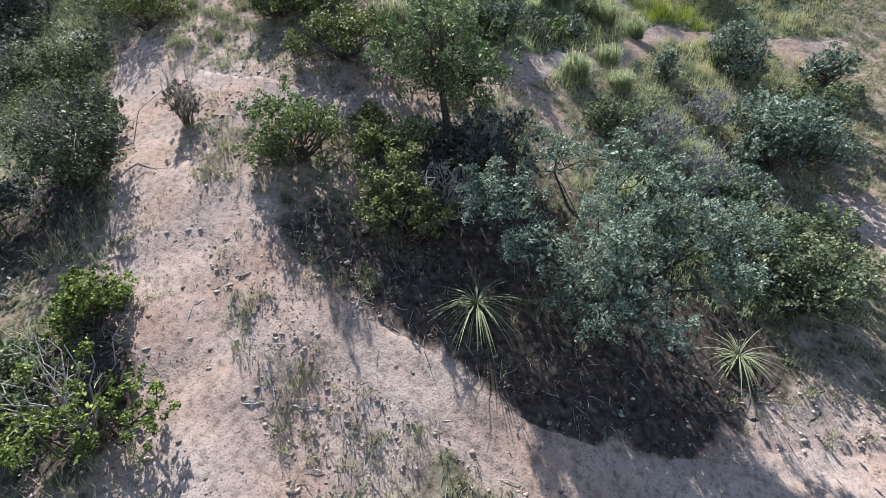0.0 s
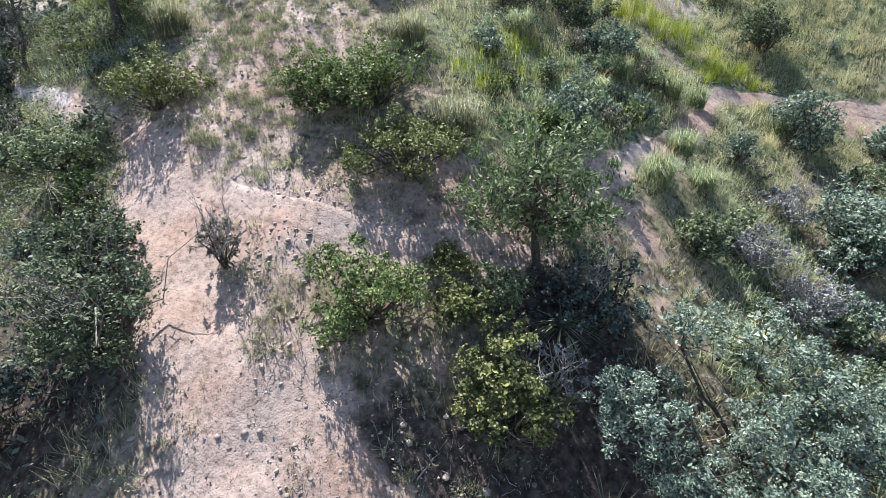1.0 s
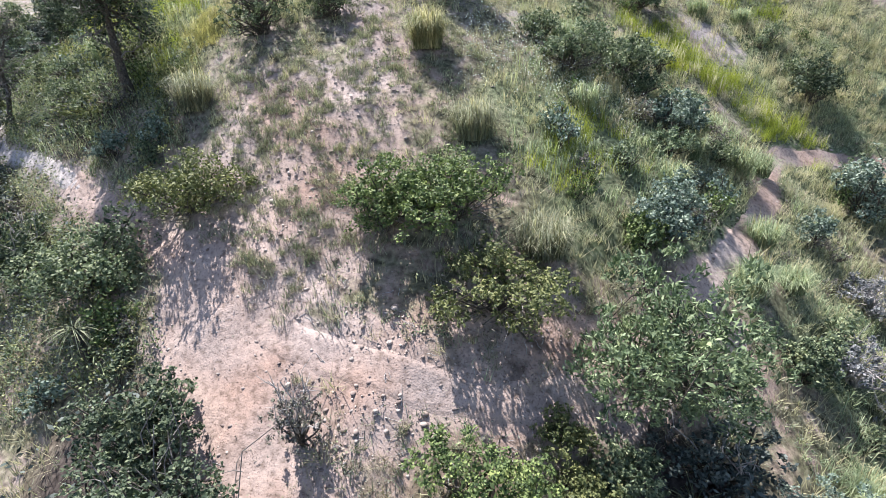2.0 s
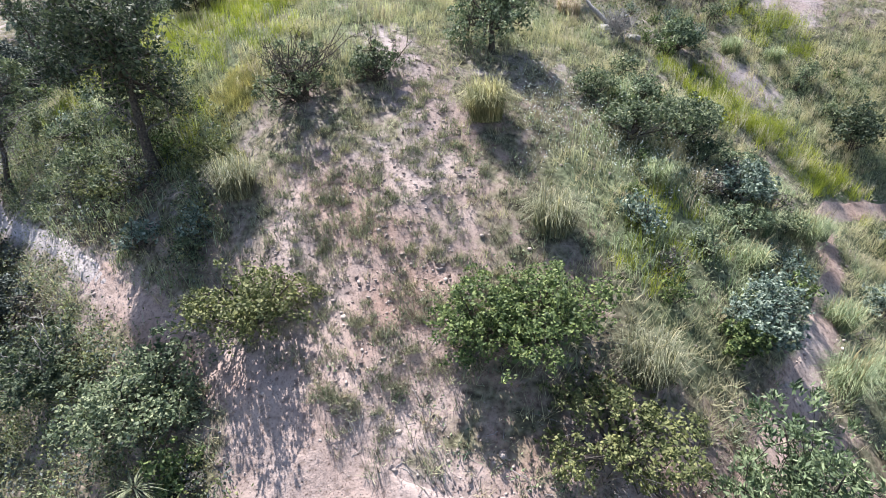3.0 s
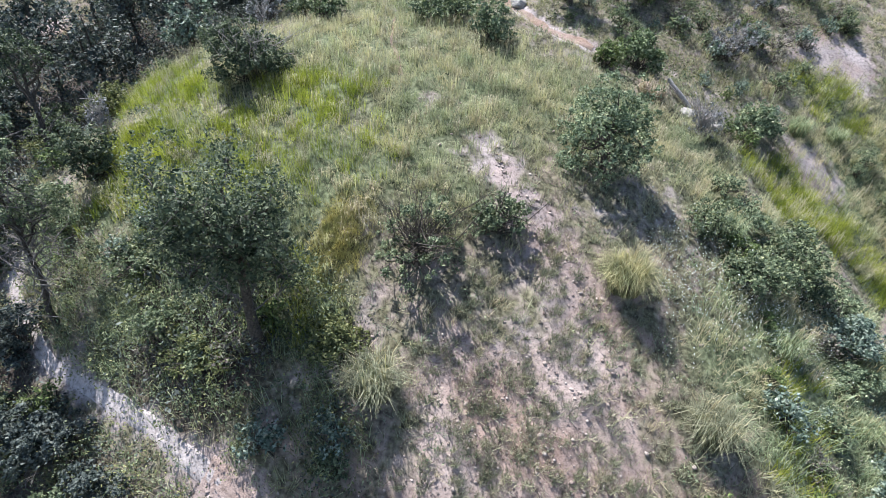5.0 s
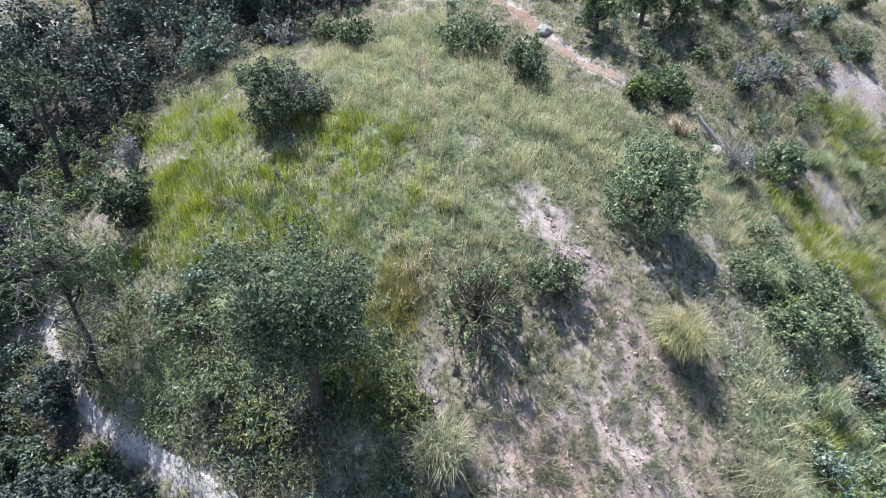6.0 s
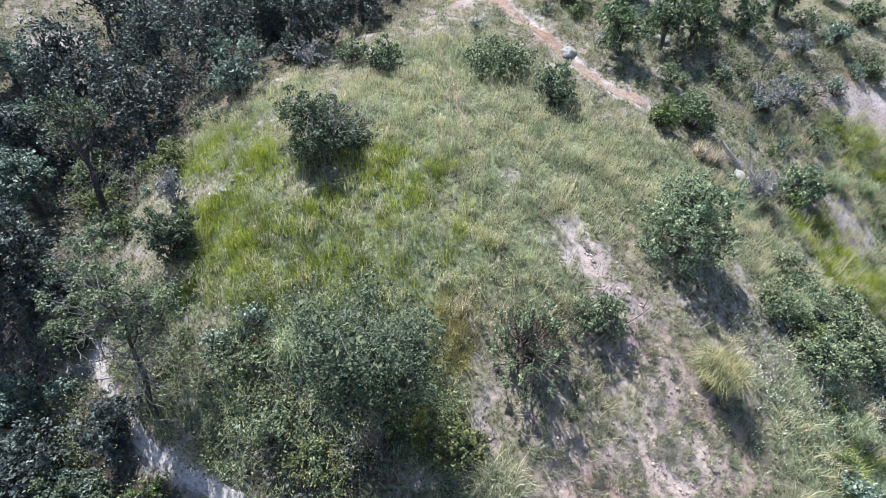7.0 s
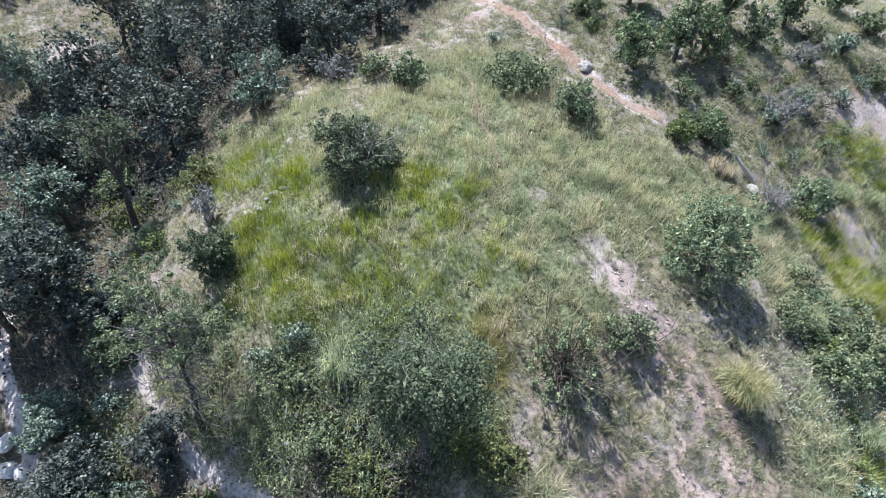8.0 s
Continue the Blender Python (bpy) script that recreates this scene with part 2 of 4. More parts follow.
def smooth(x, y):
    z = 1.2 + 14 * np.tanh((y - 8) / 35)
    for j, row in enumerate(SWELLS):
        for i, high in enumerate(row):
            z = z + high * np.exp(-((x + 31.5 - 7.5 * i) ** 2 + (y - 2 - 7.5 * j) ** 2) / 84.5)
    z = z - 1.1 * np.exp(-((x + 25.2) ** 2 + (y - 25) ** 2) / 11)
    far = np.clip((np.hypot(x + 10, y - 15) - 60) / 200, 0, 1)
    return z + far * 18 * np.sin(x / 90 + 1) * np.sin(y / 120 + 0.4)


def ground(x, y, far=None):
    """The height of the ground: swells, small lumps, and trails worn a little into it."""
    x, y = np.asarray(x, float), np.asarray(y, float)
    z = smooth(x, y)
    for length, high, turn, phase in WAVES:
        z = z + 0.5 * high * np.sin(6.283 / length * (x * math.cos(turn) + y * math.sin(turn)) + phase)
    far = to_trail(x, y) if far is None else far
    return z - 0.07 / (1 + np.exp(np.clip(far * 9, -40, 40)))


def blobs(x, y, places):
    """1 inside the round patches (x, y, radius), fading out at their edges."""
    got = np.zeros(np.shape(x))
    for px, py, r in places:
        got = np.maximum(got, np.exp(-((((x - px) ** 2 + (y - py) ** 2) / (r * r)) ** 2)))
    return got


WORN = [(-11.4, 21.75, 0.35), (-12.85, 28.6, 0.3), (-12.2, 33.6, 0.5)]
BARE = WORN + [(-4.2, 4.6, 1.9), (-5.9, 6.2, 1.6), (-3.2, 5.2, 1.3), (-8.2, 8.6, 1.3), (-9.2, 10.4, 1.1), (-6.8, 9.4, 1.0), (-8.9, 11.6, 1.5), (-8.6, 13.2, 1.5), (-10.0, 13.0, 1.3), (-8.3, 14.7, 1.1),
        (-10.3, 14.6, 0.9), (-8.0, 16.4, 0.8), (-8.5, 17.4, 0.65), (-9.0, 18.2, 0.6), (-9.6, 19.3, 0.5), (-9.9, 20.3, 0.4), (-4.6, 10.3, 1.2), (-3.0, 10.6, 0.9), (2.0, 24.2, 1.3), (5.0, 29.8, 1.5), (3.7, 29.5, 1.0), (3.5, 6.7, 1.2), (4.6, 7.8, 0.8), (-0.9, 11.8, 0.5), (7.3, 13.9, 0.9), (7.5, 20.7, 0.7), (-32.0, 35.7, 1.3)]
YELLOW = [(-1.0, 23.0, 0.7), (0.35, 23.2, 0.8), (1.3, 22.0, 0.9), (2.7, 21.1, 0.9), (3.9, 20.9, 0.8), (3.0, 20.4, 0.6), (4.2, 28.2, 1.0), (-18.6, 23.0, 0.8), (-19.6, 21.2, 0.9), (-18.6, 21.6, 1.2), (-19.2, 19.6, 0.9), (-15.4, 19.2, 1.2), (-18.2, 20.2, 1.5), (-17.3, 19.2, 1.2), (-20.2, 24.2, 1.2), (-16.2, 20.0, 1.3), (-13.6, 16.3, 0.9), (-0.2, 22.0, 1.0), (1.6, 22.6, 1.1), (3.7, 27.7, 1.4), (2.4, 21.2, 0.8), (-14.6, 21.5, 1.5)]
DRY = [(-13.6, 22.8, 1.5), (-12.2, 24.6, 1.5), (-10.6, 22.4, 1.1), (-14.6, 24.6, 1.2), (-9.4, 23.8, 1.0), (-13.0, 20.0, 0.8), (-11.3, 25.6, 1.4), (-8.6, 26.2, 1.2), (-10.4, 28.9, 1.2), (-3.0, 28.0, 1.6), (1.0, 27.0, 1.5), (-1.0, 31.0, 1.6), (4.0, 31.0, 1.8), (-33.0, 37.0, 2.2), (-35.0, 39.5, 2.5), (-31.8, 35.0, 1.3)]
OLIVE = [(-3.6, 14.3, 0.8), (-3.0, 15.6, 0.8), (-15.2, 20.2, 1.4), (-14.3, 19.2, 1.1), (-14.8, 21.6, 1.2), (-16.0, 18.6, 1.2), (-12.9, 19.6, 0.9)]
STRAW = [(-12.9, 17.9, 0.9), (-13.3, 16.9, 0.7), (-4.4, 11.5, 0.8), (-15.5, 12.0, 1.2), (1.2, 15.4, 1.0), (-0.7, 12.0, 1.0), (4.5, 16.5, 1.2), (-11.8, 26.5, 1.8), (0, 27, 1.5)]
PALE = [(-20.0, 26.5, 1.3), (-18.6, 27.6, 1.2), (-21.6, 26.0, 1.0), (-22.3, 24.9, 0.8), (-2.6, 17.6, 1.4), (-4.6, 15.8, 1.1), (0.2, 16.2, 1.3), (-1.0, 20.0, 1.4), (2.2, 15.6, 1.4), (3.4, 19.2, 1.6), (2.0, 13.2, 1.1), (5.6, 20.4, 2.0), (6.5, 23.0, 2.0), (-3.4, 13.0, 0.9), (-13.6, 19.0, 1.5), (-12.0, 19.6, 1.4), (-11.6, 21, 1.4), (-11.0, 18.4, 0.9), (-14.6, 17.8, 1.0), (-10.0, 23.2, 3.0), (-13.6, 23.4, 2.6), (-6.8, 22.8, 2.3), (-4.0, 22.0, 1.8), (-12.6, 27.5, 2.6), (-14.6, 26.0, 2.0), (3.5, 24.0, 2.5), (7.0, 25.0, 3.0), (-3, 20, 1.6), (-17, 24, 2)]
SCRUB = [(-5.5, 30.5, 3.0), (0.0, 31.0, 3.5), (4.0, 32.5, 3.0), (-8.5, 33.0, 2.5), (-2.0, 26.5, 2.5), (-10.5, 30.5, 1.5), (5.5, 24.5, 2.0), (2.5, 28.0, 1.5)]
LUSH = [(-2.6, 16.4, 2.0), (-1.0, 14.6, 1.5), (-3.6, 14.6, 1.2), (0.2, 18.4, 1.4), (-2.2, 19.8, 1.7), (-15.8, 17.6, 1.8), (-17.3, 16.8, 1.4), (2.2, 10.2, 1.5), (2.6, 14.3, 1.4), (3.4, 16.6, 1.3), (1.6, 12.8, 1.0)]
# ground below the ravine trees and oaks; its soil gets shade in the colour
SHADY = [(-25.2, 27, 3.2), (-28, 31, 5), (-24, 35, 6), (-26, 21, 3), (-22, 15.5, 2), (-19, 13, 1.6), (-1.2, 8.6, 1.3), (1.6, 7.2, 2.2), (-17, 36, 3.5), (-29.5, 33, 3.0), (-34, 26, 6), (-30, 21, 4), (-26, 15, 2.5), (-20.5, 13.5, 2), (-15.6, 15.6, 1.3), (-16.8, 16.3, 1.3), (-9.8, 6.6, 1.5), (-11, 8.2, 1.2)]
SLOPE = [(-8.9, 11.6, 1.5), (-8.6, 13.2, 1.7), (-10.0, 13.2, 1.6), (-8.3, 14.9, 1.5), (-10.3, 14.8, 1.4), (-8.4, 16.8, 1.0), (-7.0, 13.4, 1.2), (-6.6, 15.2, 1.1), (-9.8, 16.0, 1.0), (-6.6, 17.2, 1.0)]
THICKET = [(-21.3, 19.8, 0.9), (-20.9, 20.9, 0.8), (-20.8, 18.6, 1.1), (-19.3, 17.3, 1.2), (-17.7, 16.4, 1.2), (-16.2, 15.5, 1.1), (-14.8, 15.9, 1.3), (-13.0, 14.7, 0.9), (-12.7, 13.7, 0.7), (-15.5, 17.5, 1.2), (-17.5, 17.8, 1.2), (-14.9, 14.5, 0.8), (-13.6, 16.0, 0.8),
           (-14.6, 11.9, 1.2), (-12.9, 10.5, 1.3), (-16.5, 12.8, 1.3), (-18.5, 13.7, 1.2), (-20.5, 14.9, 1.1), (-11.5, 9.7, 0.8), (-22.9, 17.0, 1.2), (-17, 11, 1.6), (-20, 12, 1.6), (-14.5, 9.5, 1.3)]
STRIP = [(-5.35, 6.4, 0.4), (-4.65, 5.6, 0.45), (-3.9, 5.25, 0.4), (-3.35, 4.85, 0.4), (-2.7, 4.95, 0.4), (-2.1, 4.95, 0.4), (-7.3, 6.5, 0.5), (-6.45, 5.7, 0.35), (-3.4, 6.5, 0.5), (-4.1, 6.6, 0.5), (-7.4, 8.5, 0.5), (-6.6, 8.4, 0.5), (-6.4, 7.7, 0.5)]
# leaf litter in the shadow of oak, bushes and bank, with shade painted in
LITTER_SHADE = [(-4.3, 7.0, 0.6), (-3.4, 6.85, 0.7), (-2.5, 6.6, 0.8), (-1.4, 6.5, 0.8), (-0.2, 6.6, 1.0), (1.0, 6.9, 1.2), (2.2, 7.4, 0.9), (0.3, 6.2, 0.7), (1.5, 6.5, 0.7), (-0.7, 6.15, 0.6), (3.0, 8.4, 0.9), (-1.6, 7.8, 1.2), (-2.2, 9.2, 0.9), (-4.6, 10.2, 0.8), (-6.6, 4.1, 1.0)]


# ---- mesh helpers ----
def mesh_of(name, verts, faces, material, smooth_shade=False):
    """A mesh from an array of places and an array of faces that all have as many corners."""
    verts, faces = np.asarray(verts, np.float32), np.asarray(faces, np.int32)
    me = bpy.data.meshes.new(name)
    n, k = faces.shape
    me.vertices.add(len(verts))
    me.vertices.foreach_set("co", verts.ravel())
    me.loops.add(n * k)
    me.loops.foreach_set("vertex_index", faces.ravel())
    me.polygons.add(n)
    me.polygons.foreach_set("loop_start", np.arange(0, n * k, k, dtype=np.int32))
    if smooth_shade:
        me.polygons.foreach_set("use_smooth", np.ones(n, bool))
    me.materials.append(material)
    me.update(calc_edges=True)
    return me


def part(name, me, parent, label=""):
    ob = new(name, me)
    ob.parent = parent
    return tagged(ob, label)


def base_at(name, x, y, label, category, group="", sink=0.03):
    ob = new(name)
    ob.empty_display_size = 0.2
    ob.location = (x, y, float(ground(x, y)) - sink)
    return tagged(ob, label, category, group)


def unit(v):
    return v / (np.linalg.norm(v, axis=-1, keepdims=True) + 1e-9)


def tubes(lines, sides=5):
    """Tapered round branches: each a pair of places and radii. Returns places and four-cornered faces."""
    verts, faces, at = [], [], 0
    ring = np.linspace(0, 2 * np.pi, sides, endpoint=False)
    for path, radii in lines:
        path = np.asarray(path, float)
        way = unit(np.gradient(path, axis=0))
        side = unit(np.cross(way, (0.31, 0.87, 0.38)))
        up = np.cross(way, side)
        r = np.asarray(radii)[:, None, None]
        v = path[:, None] + r * (np.cos(ring)[None, :, None] * side[:, None] + np.sin(ring)[None, :, None] * up[:, None])
        verts.append(v.reshape(-1, 3))
        for a in range(len(path) - 1):
            for b in range(sides):
                c = (b + 1) % sides
                faces.append((at + a * sides + b, at + a * sides + c, at + (a + 1) * sides + c, at + (a + 1) * sides + b))
        at += len(path) * sides
    return np.concatenate(verts), np.array(faces)


def bent(rng, a, b, n=5, wobble=0.08):
    """A crooked line from a to b."""
    a, b = np.asarray(a, float), np.asarray(b, float)
    s = np.linspace(0, 1, n)[:, None]
    p = a + (b - a) * s
    p[1:-1] += rng.normal(0, wobble * np.linalg.norm(b - a), (n - 2, 3))
    return p


def leaf_quads(rng, centres, outward, size, narrow=0.5, along=0.0):
    """Pointed leaves, four corners each, round the places given; their faces turn to the light."""
    n = len(centres)
    face = unit(rng.normal(0, 0.75, (n, 3)) + outward * 0.35 + np.array([0, 0, 0.75]))
    way = unit(np.cross(face, rng.normal(0, 1, (n, 3))) + outward * along)
    side = unit(np.cross(face, way))
    long = (size * rng.uniform(0.55, 1.35, n))[:, None]
    base = centres - way * long * 0.5
    mid = base + way * long * 0.45
    half = side * long * narrow * 0.5
    v = np.stack([base, mid + half, base + way * long, mid - half], 1)
    return v.reshape(-1, 3), np.arange(4 * n).reshape(-1, 4)


def crown(rng, lobes, count, size, narrow=0.5, fill=1.0, upright=0.35, along=0.3, heart=1.0):
    """Leaves in tight tufts that stand out of the lobes (centre, radii) of a crown, with dark gaps between the tufts
    and larger leaves added inside to block the light.
    """
    mids, ways, wide, hearts, hearts_out, hearts_size = [], [], [], [], [], []
    for c, radii in lobes:
        n = int(np.clip(19 * fill, 6, 22))
        k = np.arange(n) + rng.uniform(0, 1)
        up = 1 - 1.5 * k / n
        turn = 2.4 * k + rng.uniform(0, 6.283)
        flat = np.sqrt(np.clip(1 - up * up, 0, 1))
        way = unit(np.stack([flat * np.cos(turn), flat * np.sin(turn), up], 1) + rng.normal(0, 0.2, (n, 3)))
        mids.append(np.array(c) + way * np.array(radii) * rng.uniform(0.62, 1.16, n)[:, None])
        ways.append(way)
        wide.append(np.mean(radii) * rng.uniform(0.17, 0.34, n))
        # oversized filler leaves, added to keep light out of the lobe
        big = float(np.clip(0.2 * np.mean(radii), 1.4 * size, 2.4 * size))
        m = int(min(260, 0.7 * heart * 3.14 * np.mean(radii) ** 2 / (big * big * max(narrow, 0.3) * 0.5)))
        spot = unit(rng.normal(0, 1, (m, 3))) * 0.72 * rng.uniform(0, 1, (m, 1)) ** 0.5
        hearts.append(np.array(c) + spot * np.array(radii))
        hearts_out.append(spot)
        hearts_size.append(np.full(m, big))
    mid, way, wide = np.concatenate(mids), np.concatenate(ways), np.concatenate(wide)
    above = mid[:, 2] > 0.05
    mid, way, wide = mid[above], way[above], wide[above]
    own = rng.choice(len(mid), count, p=wide**2 / (wide**2).sum())
    shoot = unit(way + np.array([0, 0, upright]) + rng.normal(0, 0.3, way.shape))
    out = unit(rng.normal(0, 1, (count, 3)) + 0.5 * way[own] + (0, 0, 0.5))
    deep = rng.uniform(0.15, 1, count) ** 0.5
    far = rng.uniform(0, 1, count) < 0.05 + 0.35 * (along > 1)
    deep = np.where(far, rng.uniform(0.6, 1.8, count), deep)[:, None]
    centres = mid[own] + np.where(far[:, None], shoot[own], out) * wide[own][:, None] * deep
    stray = rng.uniform(0, 1, count) < 0.05
    centres[stray] += rng.normal(0, 0.5, (stray.sum(), 3)) * wide[own][stray][:, None]
    centres = np.concatenate([centres, *hearts])
    out = np.concatenate([0.5 * out + shoot[own], *hearts_out])
    each = np.concatenate([np.full(count, size), *hearts_size])
    keep = centres[:, 2] > 0.02
    v, f = leaf_quads(rng, centres[keep], out[keep], each[keep], narrow, along)
    return v, f, mid


def lobes_for(rng, r, h, low, count, flat=1.0, skirt=False):
    """Uneven masses that fill a crown r wide, from low to h."""
    tall = h - low
    out = [((0, 0, low + tall * 0.5), (r * 0.46, r * 0.46, tall * 0.46))]
    for i in range(count):
        a = 6.283 * (i + rng.uniform(-0.4, 0.4)) / count
        s = rng.uniform(0.2, 0.46)
        d = r * (1.02 - s) * rng.uniform(0.7, 1.05)
        out.append(((d * math.cos(a), d * math.sin(a), low + tall * (rng.uniform(0.1, 0.68) if skirt else rng.uniform(0.18, 0.84))), (r * s * rng.uniform(0.75, 1.3), r * s * rng.uniform(0.75, 1.3), tall * s * rng.uniform(0.55, 0.95) * flat)))
    return out


def stems(rng, foot, tips, thick, wobble=0.09):
    return [(bent(rng, foot + rng.normal(0, thick, 3) * (1, 1, 0), tip, 5, wobble), np.linspace(thick, thick * 0.3, 5)) for tip in tips]


SHRUB_N = [0]


def shrub(x, y, r, h, leaf, label, name="shrub", category="shrub", lobes=5, size=0.075, cover=1.0, narrow=0.55, low=0.04, wood=None, bare=0, lean=(0, 0), upright=0.35, along=0.3, most=6800, deadwood=None):
    """A many-stemmed shrub: stems, dead twigs and a crown of leaves in sprays."""
    SHRUB_N[0] += 1
    rng = np.random.default_rng(100 + SHRUB_N[0])
    ob = base_at(name, x, y, label, category)
    r, h = r * 0.93, h * 0.95
    masses = [(np.array(c) + (lean[0] * c[2] / h, lean[1] * c[2] / h, 0), s) for c, s in lobes_for(rng, r, h, h * low, lobes + 2, skirt=True)]
    area = sum(4 * 3.14 * s[0] * s[2] for _, s in masses)
    most = min(most, 5900 if y < 19 else 3600) if most <= 6800 else most
    count = int(np.clip(0.62 * cover * area / (size * size * narrow * 0.5), 700, most))
    v, f, mid = crown(rng, masses, count, size, narrow, fill=min(1.0, cover), upright=upright, along=along, heart=np.clip(1.6 * cover - 0.6, 0, 1))
    part("crown", mesh_of("crown", v, f, LEAVES[leaf]), ob)
    tips = [np.array(c) for c, _ in masses] + [mid[i] for i in rng.choice(len(mid), min(len(mid), 16 if r > 0.6 else 6), replace=False)]
    tv, tf = tubes(stems(rng, np.array([0, 0, -0.05]), tips, 0.016 + 0.012 * r), 4 if r > 0.6 else 3)
    part("woody_base", mesh_of("woody_base", tv, tf, wood or BARK), ob)
    if bare:
        tips = [np.array([rng.normal(0, r * 0.55), rng.normal(0, r * 0.55), h * rng.uniform(0.75, 1.12)]) for _ in range(bare)]
        lines = []
        for tip in tips:
            lines.append((bent(rng, (0, 0, h * 0.2), tip, 5, 0.07), np.linspace(0.018, 0.005, 5)))
            for _ in range(3):
                s = tip * rng.uniform(0.55, 0.95)
                lines.append((bent(rng, s, s + rng.normal(0, 0.16, 3) + (0, 0, 0.12), 3, 0.1), (0.008, 0.005, 0.003)))
        tv, tf = tubes(lines, 4)
        part("deadwood", mesh_of("deadwood", tv, tf, deadwood or GREYWOOD), ob, "bare dark twigs" if deadwood else "bare grey twigs")
    elif most > 5000 and y < 19 and r > 0.55:
        turn, reach = rng.uniform(0, 6.283, 44), r * rng.uniform(0.6, 1.02, 44)
        ends = np.stack([reach * np.cos(turn), reach * np.sin(turn), h * rng.uniform(0.08, 0.5, 44)], 1)
        tv, tf = tubes([(bent(rng, e * (0.35, 0.35, 0.3), e, 4, 0.12), (0.01, 0.008, 0.006, 0.003)) for e in ends], 3)
        part("deadwood", mesh_of("deadwood", tv, tf, DEADWOOD), ob, "bare grey twigs below the leaves")
    return ob


def tree(x, y, r, h, leaf, label, low=0.35, lean=(0.0, 0.0), size=0.09, lobes=7, cover=0.8, thick=0.11, name="tree", narrow=0.5, dead=0, fork=0.55, upright=0.35, along=0.3, most=11000, extra=()):
    """A tree: tapered trunk, limbs, twigs, and an open crown of leaves in sprays."""
    SHRUB_N[0] += 1
    rng = np.random.default_rng(100 + SHRUB_N[0])
    ob = base_at(name, x, y, label, "tree", sink=0.08)
    r, h = r * 0.9, h * 0.95
    tilt = lambda z: np.array([lean[0], lean[1], 0]) * z / h  # noqa: E731
    masses = [(np.array(c) + tilt(c[2]), s) for c, s in lobes_for(rng, r, h, h * low, lobes)]
    masses += [(np.array((a, b, c)), (s, s, s * 0.9)) for a, b, c, s in extra]
    area = sum(4 * 3.14 * s[0] * s[2] for _, s in masses)
    count = int(np.clip(0.68 * cover * area / (size * size * narrow * 0.5), 900, most))
    v, f, mid = crown(rng, masses, count, size, narrow, fill=min(1.0, cover), upright=upright, along=along, heart=np.clip(1.6 * cover - 0.6, 0, 1))
    part("crown", mesh_of("crown", v, f, LEAVES[leaf]), ob)
    top = np.array([0, 0, h * 0.86]) + tilt(h * 0.86)
    line = bent(rng, (0, 0, -0.1), top, 7, 0.012)
    wide = thick * np.array([1.25, 0.95, 0.8, 0.62, 0.42, 0.25, 0.1])
    tv, tf = tubes([(line, wide)], 9)
    part("trunk", mesh_of("trunk", tv, tf, BARK, True), ob)
    twigs = []
    for c, s in masses[1:]:
        k = rng.uniform(fork * 0.6, fork)
        start = np.array([np.interp(k * 6, range(7), line[:, a]) for a in range(3)])
        limb = bent(rng, start, c, 6, 0.06)
        lv, lf = tubes([(limb, np.linspace(thick * 0.4, thick * 0.1, 6))], 6)
        part("limb", mesh_of("limb", lv, lf, BARK, True), ob)
        near = mid[np.argsort(((mid - c) ** 2).sum(1))[:60]]
        for tip in near[rng.choice(len(near), min(len(near), 9), replace=False)]:
            twigs.append((bent(rng, limb[rng.integers(2, 6)], tip, 4, 0.08), np.linspace(thick * 0.11, 0.004, 4)))
    for _ in range(dead):
        k = rng.uniform(0.25, 0.75)
        start = np.array([np.interp(k * 6, range(7), line[:, a]) for a in range(3)])
        end = start + np.array([rng.normal(0, r * 0.6), rng.normal(0, r * 0.6), rng.uniform(0.1, 0.7)])
        twigs.append((bent(rng, start, end, 5, 0.08), np.linspace(thick * 0.22, 0.006, 5)))
        for _ in range(4):
            s = start + (end - start) * rng.uniform(0.4, 1)
            twigs.append((bent(rng, s, s + rng.normal(0, 0.25, 3), 4, 0.1), np.linspace(0.012, 0.004, 4)))
    tv, tf = tubes(twigs, 4)
    tagged(part("branching", mesh_of("branching", tv, tf, BARK if not dead else DEADWOOD), ob), kind="stuff")
    return ob


def blades(rng, feet, long, wide, lean, segments=2, up=0.0):
    """Arching grass blades at the places given. Returns places and triangles."""
    n = len(feet)
    turn = rng.uniform(0, 6.283, n)
    out = np.stack([np.cos(turn), np.sin(turn), 0 * turn], 1)
    side = np.stack([-np.sin(turn), np.cos(turn), 0 * turn], 1)
    tip = lean * rng.uniform(0.35, 1.3, n)
    L = (long * rng.uniform(0.6, 1.25, n))[:, None]
    w = (wide * rng.uniform(0.7, 1.3, n))[:, None]
    rise = np.cos(np.clip(tip, 0, 1.4))[:, None]
    reach = np.sin(np.clip(tip, 0, 1.4))[:, None]
    z = np.array([0, 0, 1.0])
    if segments == 1:
        v = np.stack([feet - side * w * 0.5, feet + side * w * 0.5, feet + out * reach * L + z * rise * L], 1)
        return v.reshape(-1, 3), np.arange(3 * n).reshape(-1, 3)
    mid = feet + out * reach * L * 0.42 + z * (rise * 0.62 + 0.1) * L
    end = feet + out * reach * L * 1.1 + z * (rise * 0.72 + up) * L
    v = np.stack([feet - side * w * 0.5, feet + side * w * 0.5, mid + side * w * 0.4, mid - side * w * 0.4, end], 1)
    k = 5 * np.arange(n)[:, None]
    return v.reshape(-1, 3), np.concatenate([k + (0, 1, 2), k + (0, 2, 3), k + (3, 2, 4)])


